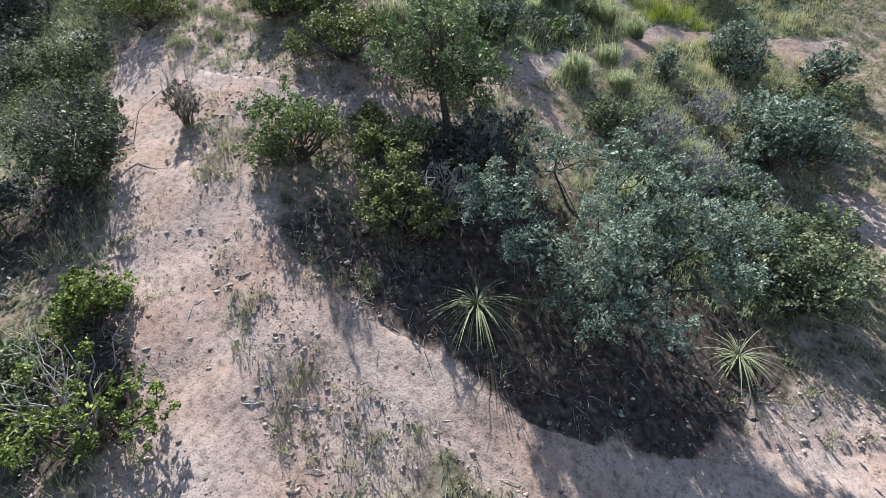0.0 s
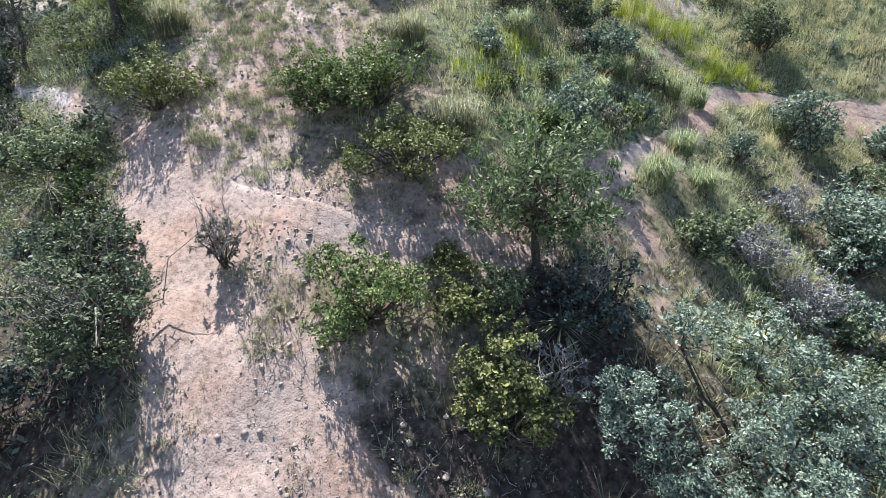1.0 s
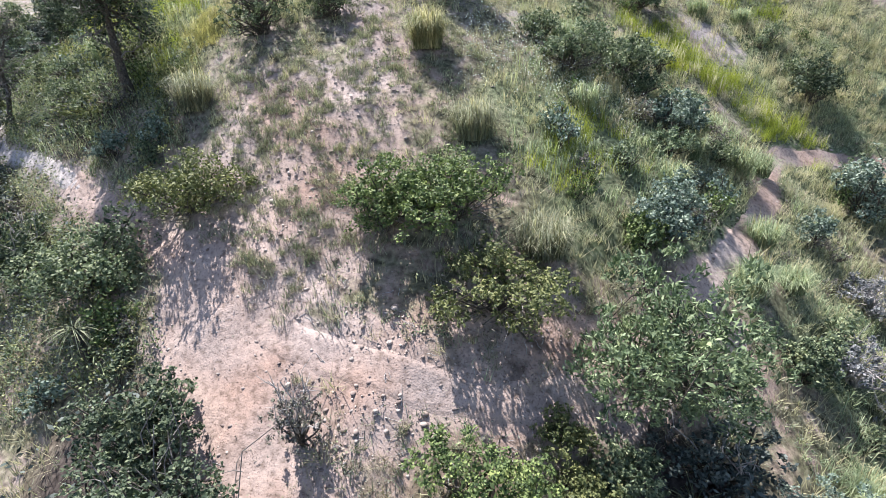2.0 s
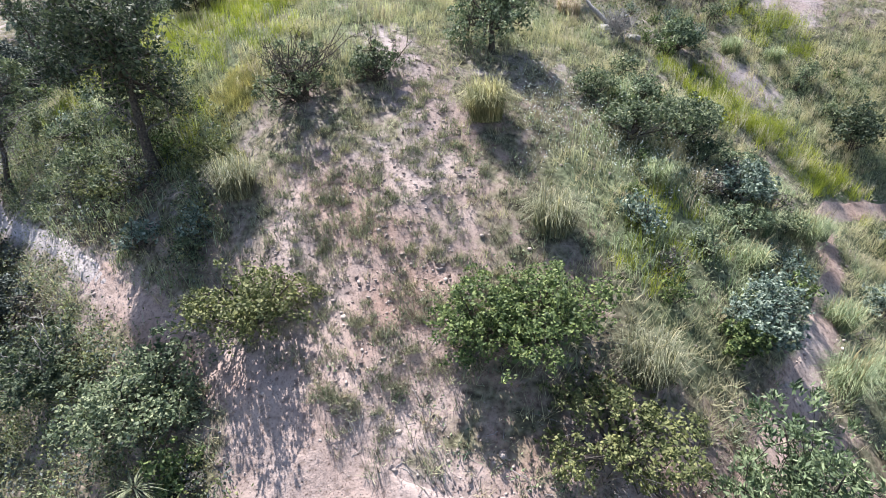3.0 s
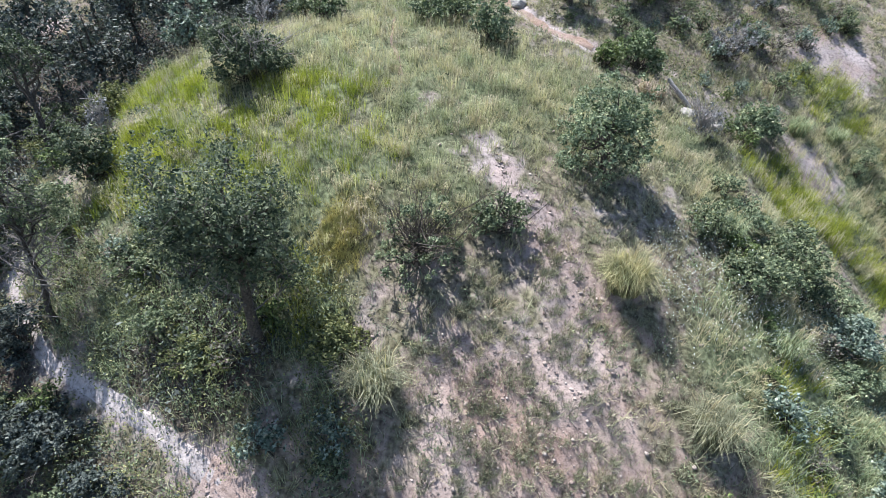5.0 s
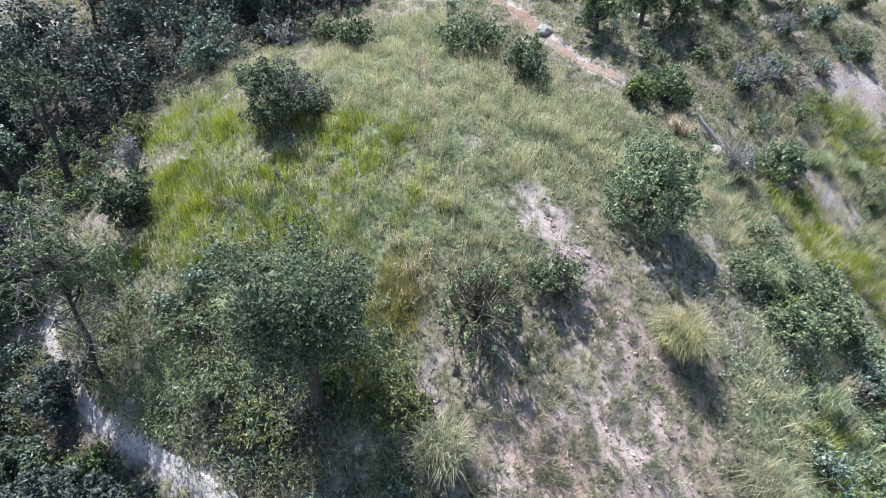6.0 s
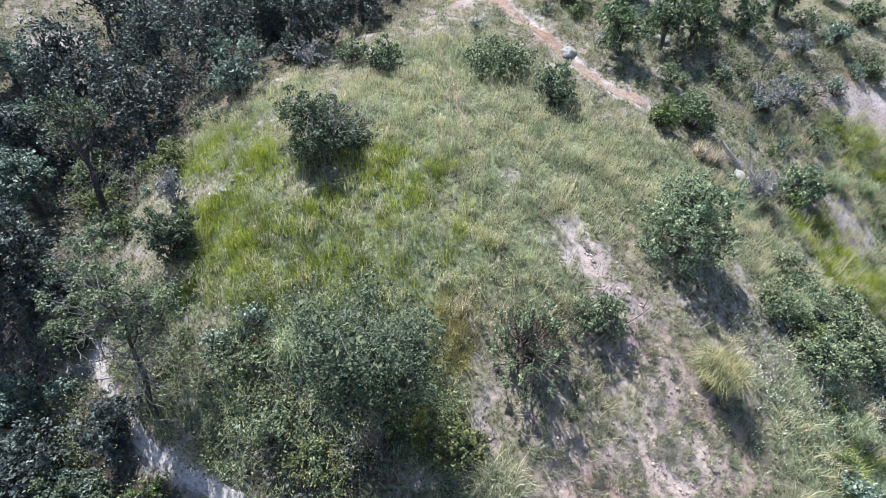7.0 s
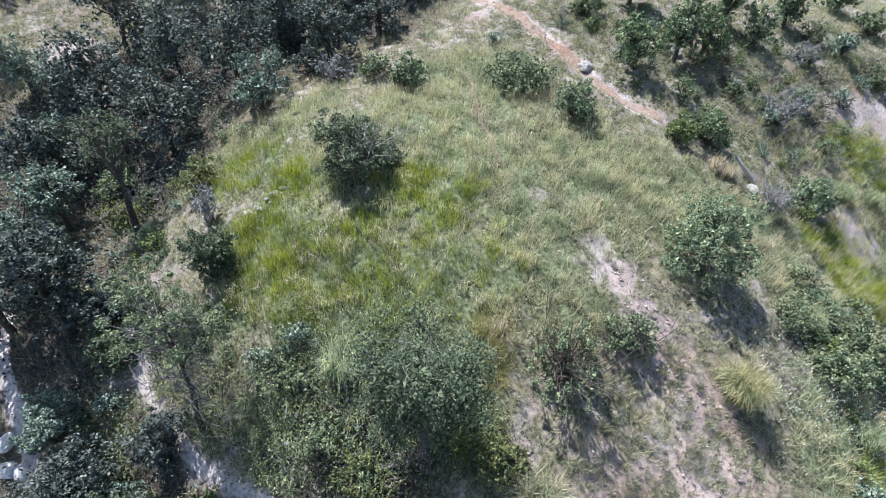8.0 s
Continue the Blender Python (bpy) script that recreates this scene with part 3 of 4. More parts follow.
def bunchgrass(x, y, r, h, leaf, label, count=520, stalks=14):
    """A fountain of long narrow blades with seed stalks."""
    SHRUB_N[0] += 1
    rng = np.random.default_rng(100 + SHRUB_N[0])
    ob = base_at("bunchgrass", x, y, label, "grass clump", "bunchgrass on the hillside")
    r, h, count = 1.15 * r, 1.0 * h, int(1.9 * count)
    a, d = rng.uniform(0, 6.283, count), r * 0.42 * np.sqrt(rng.uniform(0, 1, count))
    feet = np.stack([d * np.cos(a), d * np.sin(a), 0 * a], 1)
    v, f = blades(rng, feet, 0.4 * r + 0.68 * h, 0.010, 0.62, up=-0.1)
    part("foliage", mesh_of("foliage", v, f, GRASS[leaf]), ob)
    feet = feet[:stalks * 6]
    v, f = blades(rng, feet, h * 1.08, 0.013, 0.3, up=0.18)
    part("seed_head", mesh_of("seed_head", v, f, GRASS["gold"]), ob, "straw-coloured seed stalks")
    return ob


def stiff_leaf():
    """One stiff pointed leaf, along +x, slightly channelled."""
    s = np.linspace(0, 1, 5)
    w = np.array([0.5, 0.8, 0.75, 0.5, 0.04]) * 0.034
    mid = np.stack([s * (1 - 0.3 * s), 0 * s, -1.15 * s**2.2], 1)
    v = np.concatenate([mid + np.stack([0 * s, w * 0.5, 0.2 * w], 1), mid, mid - np.stack([0 * s, w * 0.5, -0.2 * w], 1)])
    f = [(i + 5 * j, i + 1 + 5 * j, i + 6 + 5 * j, i + 5 + 5 * j) for j in range(2) for i in range(4)]
    return mesh_of("leaf", v, f, GRASS["yucca"])


YUCCA_LEAF = stiff_leaf()


def yucca(x, y, r, label, leaves=80, lift=0.15):
    SHRUB_N[0] += 1
    rng = np.random.default_rng(100 + SHRUB_N[0])
    ob = base_at("yucca", x, y, label, "yucca", "yuccas among the shrubs")
    tv, tf = tubes([(np.array([(0, 0, -0.05), (0, 0, lift), (0, 0, lift + 0.12)]), (0.07, 0.08, 0.02))], 7)
    part("stem", mesh_of("stem", tv, tf, BARK), ob)
    for i in range(leaves):
        leaf = part("leaf", YUCCA_LEAF, ob)
        high = rng.uniform(0.25, 1.4)
        leaf.matrix_local = pose(0, 0, lift + 0.05 * max(high, 0), 0, -math.degrees(high), 137.5 * i + rng.uniform(-15, 15)) @ Matrix.Diagonal((r * rng.uniform(0.8, 1.15),) * 3 + (1,))
    return ob


# ---- ground and trails ----
def spread_out(lo, hi, step, far):
    """Even steps from lo to hi, then ever longer ones out to far."""
    out = [far * 0 + step]
    while sum(out) < far:
        out.append(out[-1] * 1.22)
    more = np.cumsum(out)
    return np.concatenate([lo - more[::-1], np.arange(lo, hi, step), hi + more])


gx, gy = spread_out(-34, 12, 0.22, 1500), spread_out(-1, 37, 0.22, 1500)
GX, GY = np.meshgrid(gx, gy)
fx, fy = GX.ravel(), GY.ravel()
off = to_trail(fx, fy)
gv = np.stack([fx, fy, ground(fx, fy, off)], 1)
cols, rows_n = len(gx), len(gy)
k = (np.arange(rows_n - 1)[:, None] * cols + np.arange(cols - 1)[None]).ravel()
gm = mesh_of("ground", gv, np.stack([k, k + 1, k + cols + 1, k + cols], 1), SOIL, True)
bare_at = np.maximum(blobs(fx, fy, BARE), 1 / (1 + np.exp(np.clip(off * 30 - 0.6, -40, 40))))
# where the soil colour carries shade as well as litter
shade_at = np.maximum(blobs(fx, fy, SHADY), 1.2 * blobs(fx, fy, LITTER_SHADE))
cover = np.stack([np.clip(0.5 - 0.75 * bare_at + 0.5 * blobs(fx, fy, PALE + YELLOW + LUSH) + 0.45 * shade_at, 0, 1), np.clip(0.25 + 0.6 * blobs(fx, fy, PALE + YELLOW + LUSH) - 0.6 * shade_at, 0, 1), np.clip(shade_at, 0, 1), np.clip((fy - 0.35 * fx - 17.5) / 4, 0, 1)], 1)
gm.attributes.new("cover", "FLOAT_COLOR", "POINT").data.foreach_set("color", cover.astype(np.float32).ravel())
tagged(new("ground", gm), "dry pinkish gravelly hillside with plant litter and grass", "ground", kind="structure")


def dirt_trail(line, wide, label, material=TRAIL, ragged=1.0):
    """A trodden strip that follows the land, with ragged edges that dip under the soil."""
    rng = np.random.default_rng(len(line))
    way = unit(np.gradient(line, axis=0))
    side = np.stack([-way[:, 1], way[:, 0]], 1)
    across = np.linspace(-1, 1, 9)
    n = len(line)
    rough = np.stack([np.convolve(rng.normal(0, 0.45 * ragged, n + 8), np.ones(9) / 3, "valid") * 0.1 for _ in range(2)], 1)
    half = wide / 2 + np.where(across[None] < 0, rough[:, :1], rough[:, 1:])
    p = line[:, None] + side[:, None] * (across[None] * half)[..., None]
    z = ground(p[..., 0], p[..., 1]) + 0.03 - 0.075 * np.abs(across[None]) ** 6
    v = np.concatenate([p, z[..., None]], 2).reshape(-1, 3)
    k = (np.arange(n - 1)[:, None] * 9 + np.arange(8)[None]).ravel()
    ob = new("dirt_trail", mesh_of("dirt_trail", v, np.stack([k, k + 1, k + 10, k + 9], 1)[:, ::-1], material, True))
    return tagged(ob, label, "trail", kind="structure")


for key, label in (("cross", "pale dirt trail winding across the slope"), ("west", "narrow pale dirt trail closed in by scrub"), ("main", "broad worn dirt trail with loose gravel"), ("fork", "worn dirt track cut beside a shaded bank"),
                   ("upper", "reddish dirt track high on the hill"), ("ridge", "faint footpath through the ridge grass"), ("valley", "pale dirt track at the foot of the trees")):
    dirt_trail(*LINES[key], label, REDTRAIL if key in ("upper", "ridge") else CHALK if key in ("west", "valley") else TRAIL, 2.2 if key == "upper" else 0.8)

# ---- trees and shrubs ----
tree(0.75, 7.35, 1.5, 3.0, "blue", "broad blue-green scrub oak with dense small leaves", low=0.12, size=0.046, narrow=0.45, lobes=4, cover=1.3, most=44000, thick=0.12, name="scrub_oak", fork=0.35,
     extra=((-1.75, 0.0, 2.5, 0.6), (-1.25, -0.45, 2.0, 0.5), (-2.1, 0.15, 2.7, 0.38), (0.65, 0.95, 2.55, 0.58), (1.25, 0.6, 2.15, 0.58), (0.1, 1.6, 2.8, 0.6), (-1.0, 1.6, 2.95, 0.55), (0.0, -0.75, 1.6, 0.5), (-0.3, -1.05, 1.1, 0.4), (0.6, -0.95, 0.98, 0.4), (1.6, 0.0, 1.35, 0.5), (1.9, 0.9, 1.7, 0.5)))
tree(-2.5, 9.95, 1.55, 3.0, "pine", "young tree with upright feathery green sprays", low=0.08, size=0.1, narrow=0.3, upright=0.9, along=0.9, lobes=13, cover=0.72, thick=0.08, most=11000)
tree(-14.5, 15.6, 1.5, 4.7, "oak", "tall dark oak with open crown beside the trail", low=0.16, size=0.055, lobes=22, cover=0.8, thick=0.12, name="oak_tree", lean=(-0.15, 0.1), most=19000, fork=0.8, dead=16)
tree(-20.0, 16.95, 1.35, 4.6, "olive", "slim leaning tree with a sparse grey-green crown", low=0.5, size=0.06, lobes=10, cover=0.3, thick=0.075, lean=(-0.3, 0.85), dead=34, fork=0.9)
tree(-6.95, 20.0, 1.4, 2.6, "sage", "rounded grey-green tree on the ridge flank", low=0.04, size=0.07, lobes=13, cover=0.75, thick=0.09)
tree(-24.2, 23.75, 1.35, 4.3, "oak", "dark tree with bare crooked lower limbs", low=0.55, size=0.09, lobes=6, cover=0.6, thick=0.12, lean=(-0.6, 1.2), dead=8, fork=0.85)
tree(-27.4, 24.9, 1.2, 3.2, "blue", "grey-green tree in the ravine", low=0.15, size=0.11, lobes=7)
tree(-31.0, 32.4, 1.2, 2.6, "blue", "pale-leaved tree on the far bank", low=0.15, size=0.12, lobes=6)
tree(-20.8, 28.5, 1.3, 2.3, "blue", "grey-green tree at the edge of the ravine", low=0.12, size=0.12, lobes=7)
tree(-25.0, 20.2, 1.5, 4.2, "dark", "tall dark tree in the shaded valley", low=0.15, size=0.11, lobes=9, thick=0.15)
tree(-6.4, 29.3, 1.25, 2.0, "pine", "green juniper-like tree on the upper slope", low=0.05, size=0.13, lobes=6)
tree(-2.9, 31.0, 1.1, 2.5, "pine", "dark green tree on the upper slope", low=0.05, size=0.13, lobes=6)
tree(0.1, 32.5, 0.9, 2.0, "sage", "small dark tree on the upper slope", low=0.05, size=0.13, lobes=5)
for x, y, r, h in ((-24.5, 28.1, 2.0, 4.0), (-27.6, 29.6, 2.0, 4.4), (-22.6, 31.5, 2.1, 4.0), (-26.0, 33.6, 2.2, 4.4), (-29.6, 36.5, 2.3, 4.5), (-21.0, 35.0, 1.9, 3.6), (-18.6, 31.6, 1.5, 2.9), (-24.0, 38.2, 2.4, 4.4), (-28.8, 26.9, 1.7, 3.4), (-29.5, 21.0, 1.7, 5.0), (-27.3, 20.8, 1.5, 5.2), (-18.5, 36.5, 1.7, 3.2), (-28.5, 41.5, 2.2, 4.2), (-24.5, 42.8, 2.4, 4.2), (-20.5, 40.4, 2.1, 3.8), (-16.2, 41.0, 1.9, 3.4), (-33.5, 44.0, 2.2, 4.0), (-38.0, 41.0, 2.0, 4.0), (-36.0, 35.5, 1.8, 3.6), (-18.9, 38.6, 1.8, 3.2), (-15.6, 37.2, 1.6, 2.8), (-12.8, 38.6, 1.5, 2.6), (-22.6, 38.9, 1.9, 3.6), (-16.6, 33.6, 1.3, 2.2)):
    tree(x, y, r, h, "dark", "dark oak in the shaded ravine", low=0.1, size=0.15, lobes=7, name="oak_tree", cover=0.9, most=3600)

for x, y, r, h in ((-29.1, 28.1, 1.1, 2.3), (-27.0, 22.6, 1.1, 3.6), (-32.4, 32.7, 1.3, 2.6)):
    tree(x, y, r, h, "blue", "pale blue-green tree in the shaded ravine", low=0.1, size=0.1, lobes=7, most=5000)
shrub(-22.85, 18.86, 0.7, 1.29, "oak", "dark bush leaning over the narrow trail", size=0.075)
shrub(-21.9, 15.9, 0.7, 0.95, "blue", "pale blue-green shrub below the narrow trail", size=0.06)
shrub(-23.5, 20.1, 0.9, 1.52, "dark", "dark bush leaning over the narrow trail", size=0.08)
shrub(-22.4, 20.0, 0.8, 1.2, "olive", "olive scrub beside the narrow trail", size=0.075)
shrub(-20.8, 34.24, 1.2, 1.37, "dark", "dark scrub in the shaded ravine", size=0.1)
shrub(-22.6, 37.0, 1.3, 1.52, "dark", "dark scrub in the shaded ravine", size=0.1)
shrub(-19.4, 31.35, 1.1, 1.14, "dark", "dark scrub at the ravine edge", size=0.1)
shrub(-25.3, 25.02, 1.2, 1.06, "thicket", "olive scrub on the ravine floor", size=0.08)
shrub(-26.2, 26.6, 1.1, 1.3, "olive", "olive scrub on the ravine floor", size=0.08)
shrub(-23.9, 20.65, 1.1, 1.14, "olive", "olive scrub on the ravine bank", size=0.08)
shrub(-22.0, 24.4, 1.0, 1.1, "thicket", "yellowish scrub on the ravine bank", size=0.08)

for x, y, r, h, leaf in ((-4.4, 30.3, 1.0, 2.7, "sage"), (-1.0, 33.6, 1.0, 2.5, "pine"), (2.5, 34.6, 1.0, 2.3, "sage"), (-5.2, 34.6, 1.2, 2.6, "sage"), (-9.0, 36.4, 1.2, 2.0, "sage"), (7.0, 37.4, 1.1, 2.3, "sage"), (-14.8, 37.5, 1.4, 2.8, "dark")):
    tree(x, y, r, h, leaf, "rounded tree on the sunny upper slope", low=0.06, size=0.13, lobes=8, most=3600)

shrub(-2.8, 7.65, 0.95, 1.8, "thicket", "light olive-green shrub at the foot of the bank", size=0.06)
shrub(-4.95, 8.3, 1.15, 1.5, "green", "bright green rounded bush beside the trail", size=0.055, lobes=6)
shrub(-1.6, 9.65, 1.15, 1.14, "dark", "dark twiggy undergrowth below the young tree", cover=0.6, bare=8)
shrub(-3.6, 8.7, 0.6, 0.8, "thicket", "yellow-green weeds below the young tree", size=0.055)
shrub(-3.0, 9.1, 0.55, 0.9, "olive", "olive weeds below the young tree", size=0.055)
shrub(-3.9, 9.4, 0.5, 0.5, "thicket", "low yellow-green weeds beside the trail", size=0.05)
shrub(-6.95, 4.92, 0.65, 1.06, "lime", "lime-green bush at the trail's edge", size=0.055, lobes=6)
shrub(-5.95, 3.7, 1.15, 1.5, "lime", "lime-green bush over bare grey twigs", size=0.055, lobes=8, cover=0.45, bare=12)
shrub(-7.7, 3.75, 1.0, 1.14, "olive", "dark olive bush behind the lime ones", size=0.06)
shrub(-9.05, 7.2, 1.35, 2.0, "oak", "large dark olive shrub with dead grey stems", lobes=10, size=0.06, bare=22, deadwood=DEADWOOD)
shrub(-9.9, 8.38, 1.0, 1.22, "oak", "dark shrub behind a larger one", size=0.065)
shrub(-10.4, 6.0, 1.1, 1.52, "dark", "dark shrub in the shade beside the trail", size=0.07)
shrub(-12.6, 11.0, 1.3, 1.4, "olive", "broad olive-green bush below the trail", lobes=8, size=0.065)
shrub(-15.2, 12.0, 1.2, 1.25, "oak", "dark olive bush with brown dead stems", size=0.07, bare=8)
shrub(-16.6, 10.2, 1.3, 1.52, "dark", "dark bush down the slope", size=0.08)
shrub(-11.0, 12.2, 1.3, 1.4, "thicket", "yellow-green bush beside the trail", size=0.06, cover=0.95, lobes=7)
shrub(-7.0, 12.0, 1.05, 1.25, "green", "dense fresh green bush on the gravel slope", lobes=6, size=0.058)
shrub(-5.85, 12.2, 1.25, 1.35, "green", "large fresh green bush on the gravel slope", lobes=8, size=0.06)
shrub(-4.95, 10.9, 1.38, 1.2, "thicket", "yellow-olive bush overhanging the cut bank", lobes=8, size=0.06)
shrub(-1.75, 13.45, 0.85, 1.45, "blue", "rounded blue-green bush above the trail", lobes=6, size=0.065)
shrub(-2.3, 13.0, 0.5, 0.85, "green", "small green bush at another bush's foot", size=0.06)
shrub(-11.4, 16.95, 1.2, 1.4, "olive", "bushy shrub with dark stems and bare tops", lobes=7, bare=44, size=0.06, cover=0.4, deadwood=BARK)
shrub(-9.7, 17.65, 0.72, 1.05, "olive", "small upright shrub with dark stems", size=0.06, cover=0.8, bare=6, deadwood=BARK)
shrub(-16.5, 22.75, 1.5, 1.75, "oak", "dark rounded bush alone on the ridge grass", lobes=8, size=0.07, bare=26, most=11000, cover=1.3)
shrub(-9.5, 25.75, 0.75, 1.4, "sage", "small grey-green bush in the grass", size=0.09)
shrub(-5.7, 25.7, 0.6, 1.0, "green", "small green bush beside another", size=0.09)
shrub(-4.45, 26.0, 0.95, 1.45, "pine", "dense dark green bush beside a pale rock", size=0.09)
shrub(-2.95, 23.35, 0.65, 1.0, "grey", "leafless silver-grey dead shrub", cover=0.12, bare=36, wood=GREYWOOD)
shrub(-0.8, 24.3, 0.95, 1.25, "sage", "blue-green bush on the flank", size=0.09)
shrub(-11.2, 27.8, 1.45, 1.1, "olive", "low spreading green and grey bush", lobes=8, size=0.1)
shrub(4.6, 32.9, 0.65, 1.1, "blue", "small blue-green bush on the slope", size=0.12)
shrub(-0.5, 28.2, 1.1, 1.3, "grey", "low grey-purple twiggy shrub", cover=0.5, bare=12, size=0.08)
shrub(0.85, 29.05, 0.55, 1.14, "blue", "small blue-green bush beside grey shrub", size=0.1)
shrub(7.5, 35.18, 0.95, 1.22, "olive", "rounded bush on the far slope", size=0.13)
shrub(-20.3, 20.4, 0.8, 1.7, "oak", "dark upright shrub at the edge of the grass", size=0.08)
shrub(-21.0, 22.35, 0.4, 1.14, "grey", "small bare dead shrub", cover=0.05, bare=16, wood=GREYWOOD)
shrub(-24.3, 17.61, 0.95, 2.05, "blue", "pale blue-green shrub in the valley", size=0.08, lobes=6)
shrub(-21.0, 16.75, 0.8, 1.6, "dark", "dark green conical shrub beside the trail", size=0.08)
shrub(-15.2, 27.6, 0.75, 1.3, "pine", "green bush at the ridge end", size=0.1)
shrub(-16.5, 29.02, 0.7, 1.06, "olive", "olive bush at the ridge end", size=0.1)
shrub(-18.2, 29.4, 0.9, 1.2, "grey", "grey twiggy scrub above the ravine", cover=0.5, bare=12, size=0.09)
shrub(5.2, 19.03, 1.1, 2.36, "blue", "tall grey-green bush down the slope", lobes=7, size=0.08)
shrub(4.85, 22.8, 1.05, 1.9, "oak", "dark rounded bush in pale grass", lobes=6, size=0.085)
shrub(4.9, 14.4, 1.1, 2.3, "blue", "tall blue-green bush on the falling slope", lobes=8, size=0.08)
shrub(5.9, 15.37, 1.75, 2.2, "blue", "broad blue-green bush on the falling slope", lobes=9, size=0.09)
shrub(4.4, 10.02, 1.35, 1.82, "olive", "broad olive scrub in the hollow", lobes=9, size=0.075)
shrub(5.2, 11.54, 1.1, 1.37, "olive", "olive scrub beside the grey twigs", size=0.07)
shrub(2.0, 12.72, 0.85, 1.06, "grey", "tangled grey-purple leafless scrub", cover=0.55, bare=14, size=0.06, wood=GREYWOOD)
shrub(2.8, 11.9, 0.75, 1.3, "grey", "tangled grey-purple leafless scrub", cover=0.5, bare=14, size=0.06, wood=GREYWOOD)
shrub(0.8, 12.2, 0.55, 1.0, "olive", "low olive bush below the trail", size=0.065)
shrub(-7.65, 8.75, 0.5, 1.1, "brown", "dry brown twiggy bush on the bare ground", size=0.045, cover=0.4, bare=14)
shrub(-2.2, 8.2, 0.75, 1.0, "grey", "tangle of grey dead branches", cover=0.3, bare=16, wood=GREYWOOD)
shrub(-3.5, 17.9, 1.1, 1.0, "olive", "low green scrub on the flank", size=0.07)
shrub(-2.2, 18.8, 1.3, 1.2, "olive", "spreading green scrub on the flank", size=0.075, lobes=7)
shrub(-0.9, 17.4, 1.0, 1.1, "blue", "low grey-green scrub on the flank", size=0.075)


shrub(-19.9, 14.81, 1.1, 1.29, "dark", "dark bush below the trail in shade", size=0.08)
shrub(-21.9, 15.32, 1.3, 1.82, "oak", "dark green bush below the trail in shade", size=0.08)
shrub(-18.1, 12.6, 1.0, 1.2, "grey", "grey-purple dead scrub below the trail", cover=0.5, bare=14, size=0.06, wood=GREYWOOD)
shrub(-23.3, 15.96, 1.3, 2.43, "dark", "tall dark bush in the shaded valley", size=0.09)
shrub(-21.0, 13.0, 1.4, 1.52, "olive", "broad olive bush below the trail", size=0.08)

shrub(-17.6, 13.5, 0.9, 1.1, "dark", "dark bush crowding the trail's lower edge", size=0.07)
shrub(-19.0, 14.58, 1.0, 1.22, "dark", "dark bush crowding the trail's lower edge", size=0.08)
shrub(-18.2, 13.3, 0.8, 1.1, "olive", "olive bush crowding the trail's lower edge", size=0.075)
shrub(3.3, 10.38, 1.0, 1.22, "olive", "olive scrub in the hollow", size=0.065)
shrub(2.6, 16.52, 0.6, 1.06, "blue", "small blue-green bush below the trail", size=0.07)
shrub(3.9, 12.45, 0.9, 1.14, "blue", "grey-green bush in the hollow", size=0.065)
shrub(3.6, 15.2, 0.8, 1.1, "grey", "tangled grey-purple leafless scrub", cover=0.55, bare=12, size=0.06, wood=GREYWOOD)
shrub(6.9, 17.4, 1.2, 1.52, "olive", "olive bush on the falling slope", size=0.08)
shrub(8.0, 19.54, 1.0, 1.37, "blue", "grey-green bush on the falling slope", size=0.09)

shrub(-15.8, 15.6, 0.9, 0.55, "thicket", "olive understory bush beneath the oak", size=0.06)
shrub(-16.7, 16.4, 0.9, 0.55, "olive", "olive understory bush above the trail", size=0.06)
shrub(-15.4, 17.0, 0.8, 0.55, "thicket", "yellowish bush between oak and grass", size=0.08)
shrub(-17.9, 17.65, 0.9, 0.55, "olive", "olive bush above the trail", size=0.065)
shrub(-12.9, 15.4, 0.8, 0.55, "thicket", "yellowish low bush beside the oak", size=0.07)

for x, y, r, h, leaf in ((-4.3, 19.1, 0.75, 0.8, "olive"), (-3.0, 19.9, 0.8, 0.8, "sage"), (-3.6, 18.5, 0.6, 0.7, "green"), (-1.6, 18.3, 0.7, 0.8, "olive"), (-0.4, 18.7, 0.8, 0.9, "sage"), (-1.3, 16.4, 0.7, 0.7, "sage"), (0.3, 17.3, 0.6, 0.6, "olive")):
    shrub(x, y, r, h, leaf, "low green scrub running down the flank", size=0.055, most=3200)

# low scrub on the flanks: a few kinds, repeated
scrub_rng = np.random.default_rng(5)
kinds = [shrub(-2.4, 15.0, 0.5, 0.75, "olive", "low olive scrub among long grass", size=0.06, most=480, lobes=3), shrub(-0.6, 15.9, 0.45, 0.6, "blue", "low grey-green scrub among long grass", size=0.055, most=480, lobes=3),
         shrub(-3.4, 16.9, 0.4, 0.65, "green", "low fresh green scrub among long grass", size=0.055, most=480, lobes=3), shrub(-1.9, 17.0, 0.5, 0.6, "brown", "low dry brown scrub among long grass", size=0.05, most=480, lobes=3, cover=0.6)]
for ob in kinds:
    tagged(ob, group="low scrub on the flanks")
placed = 0
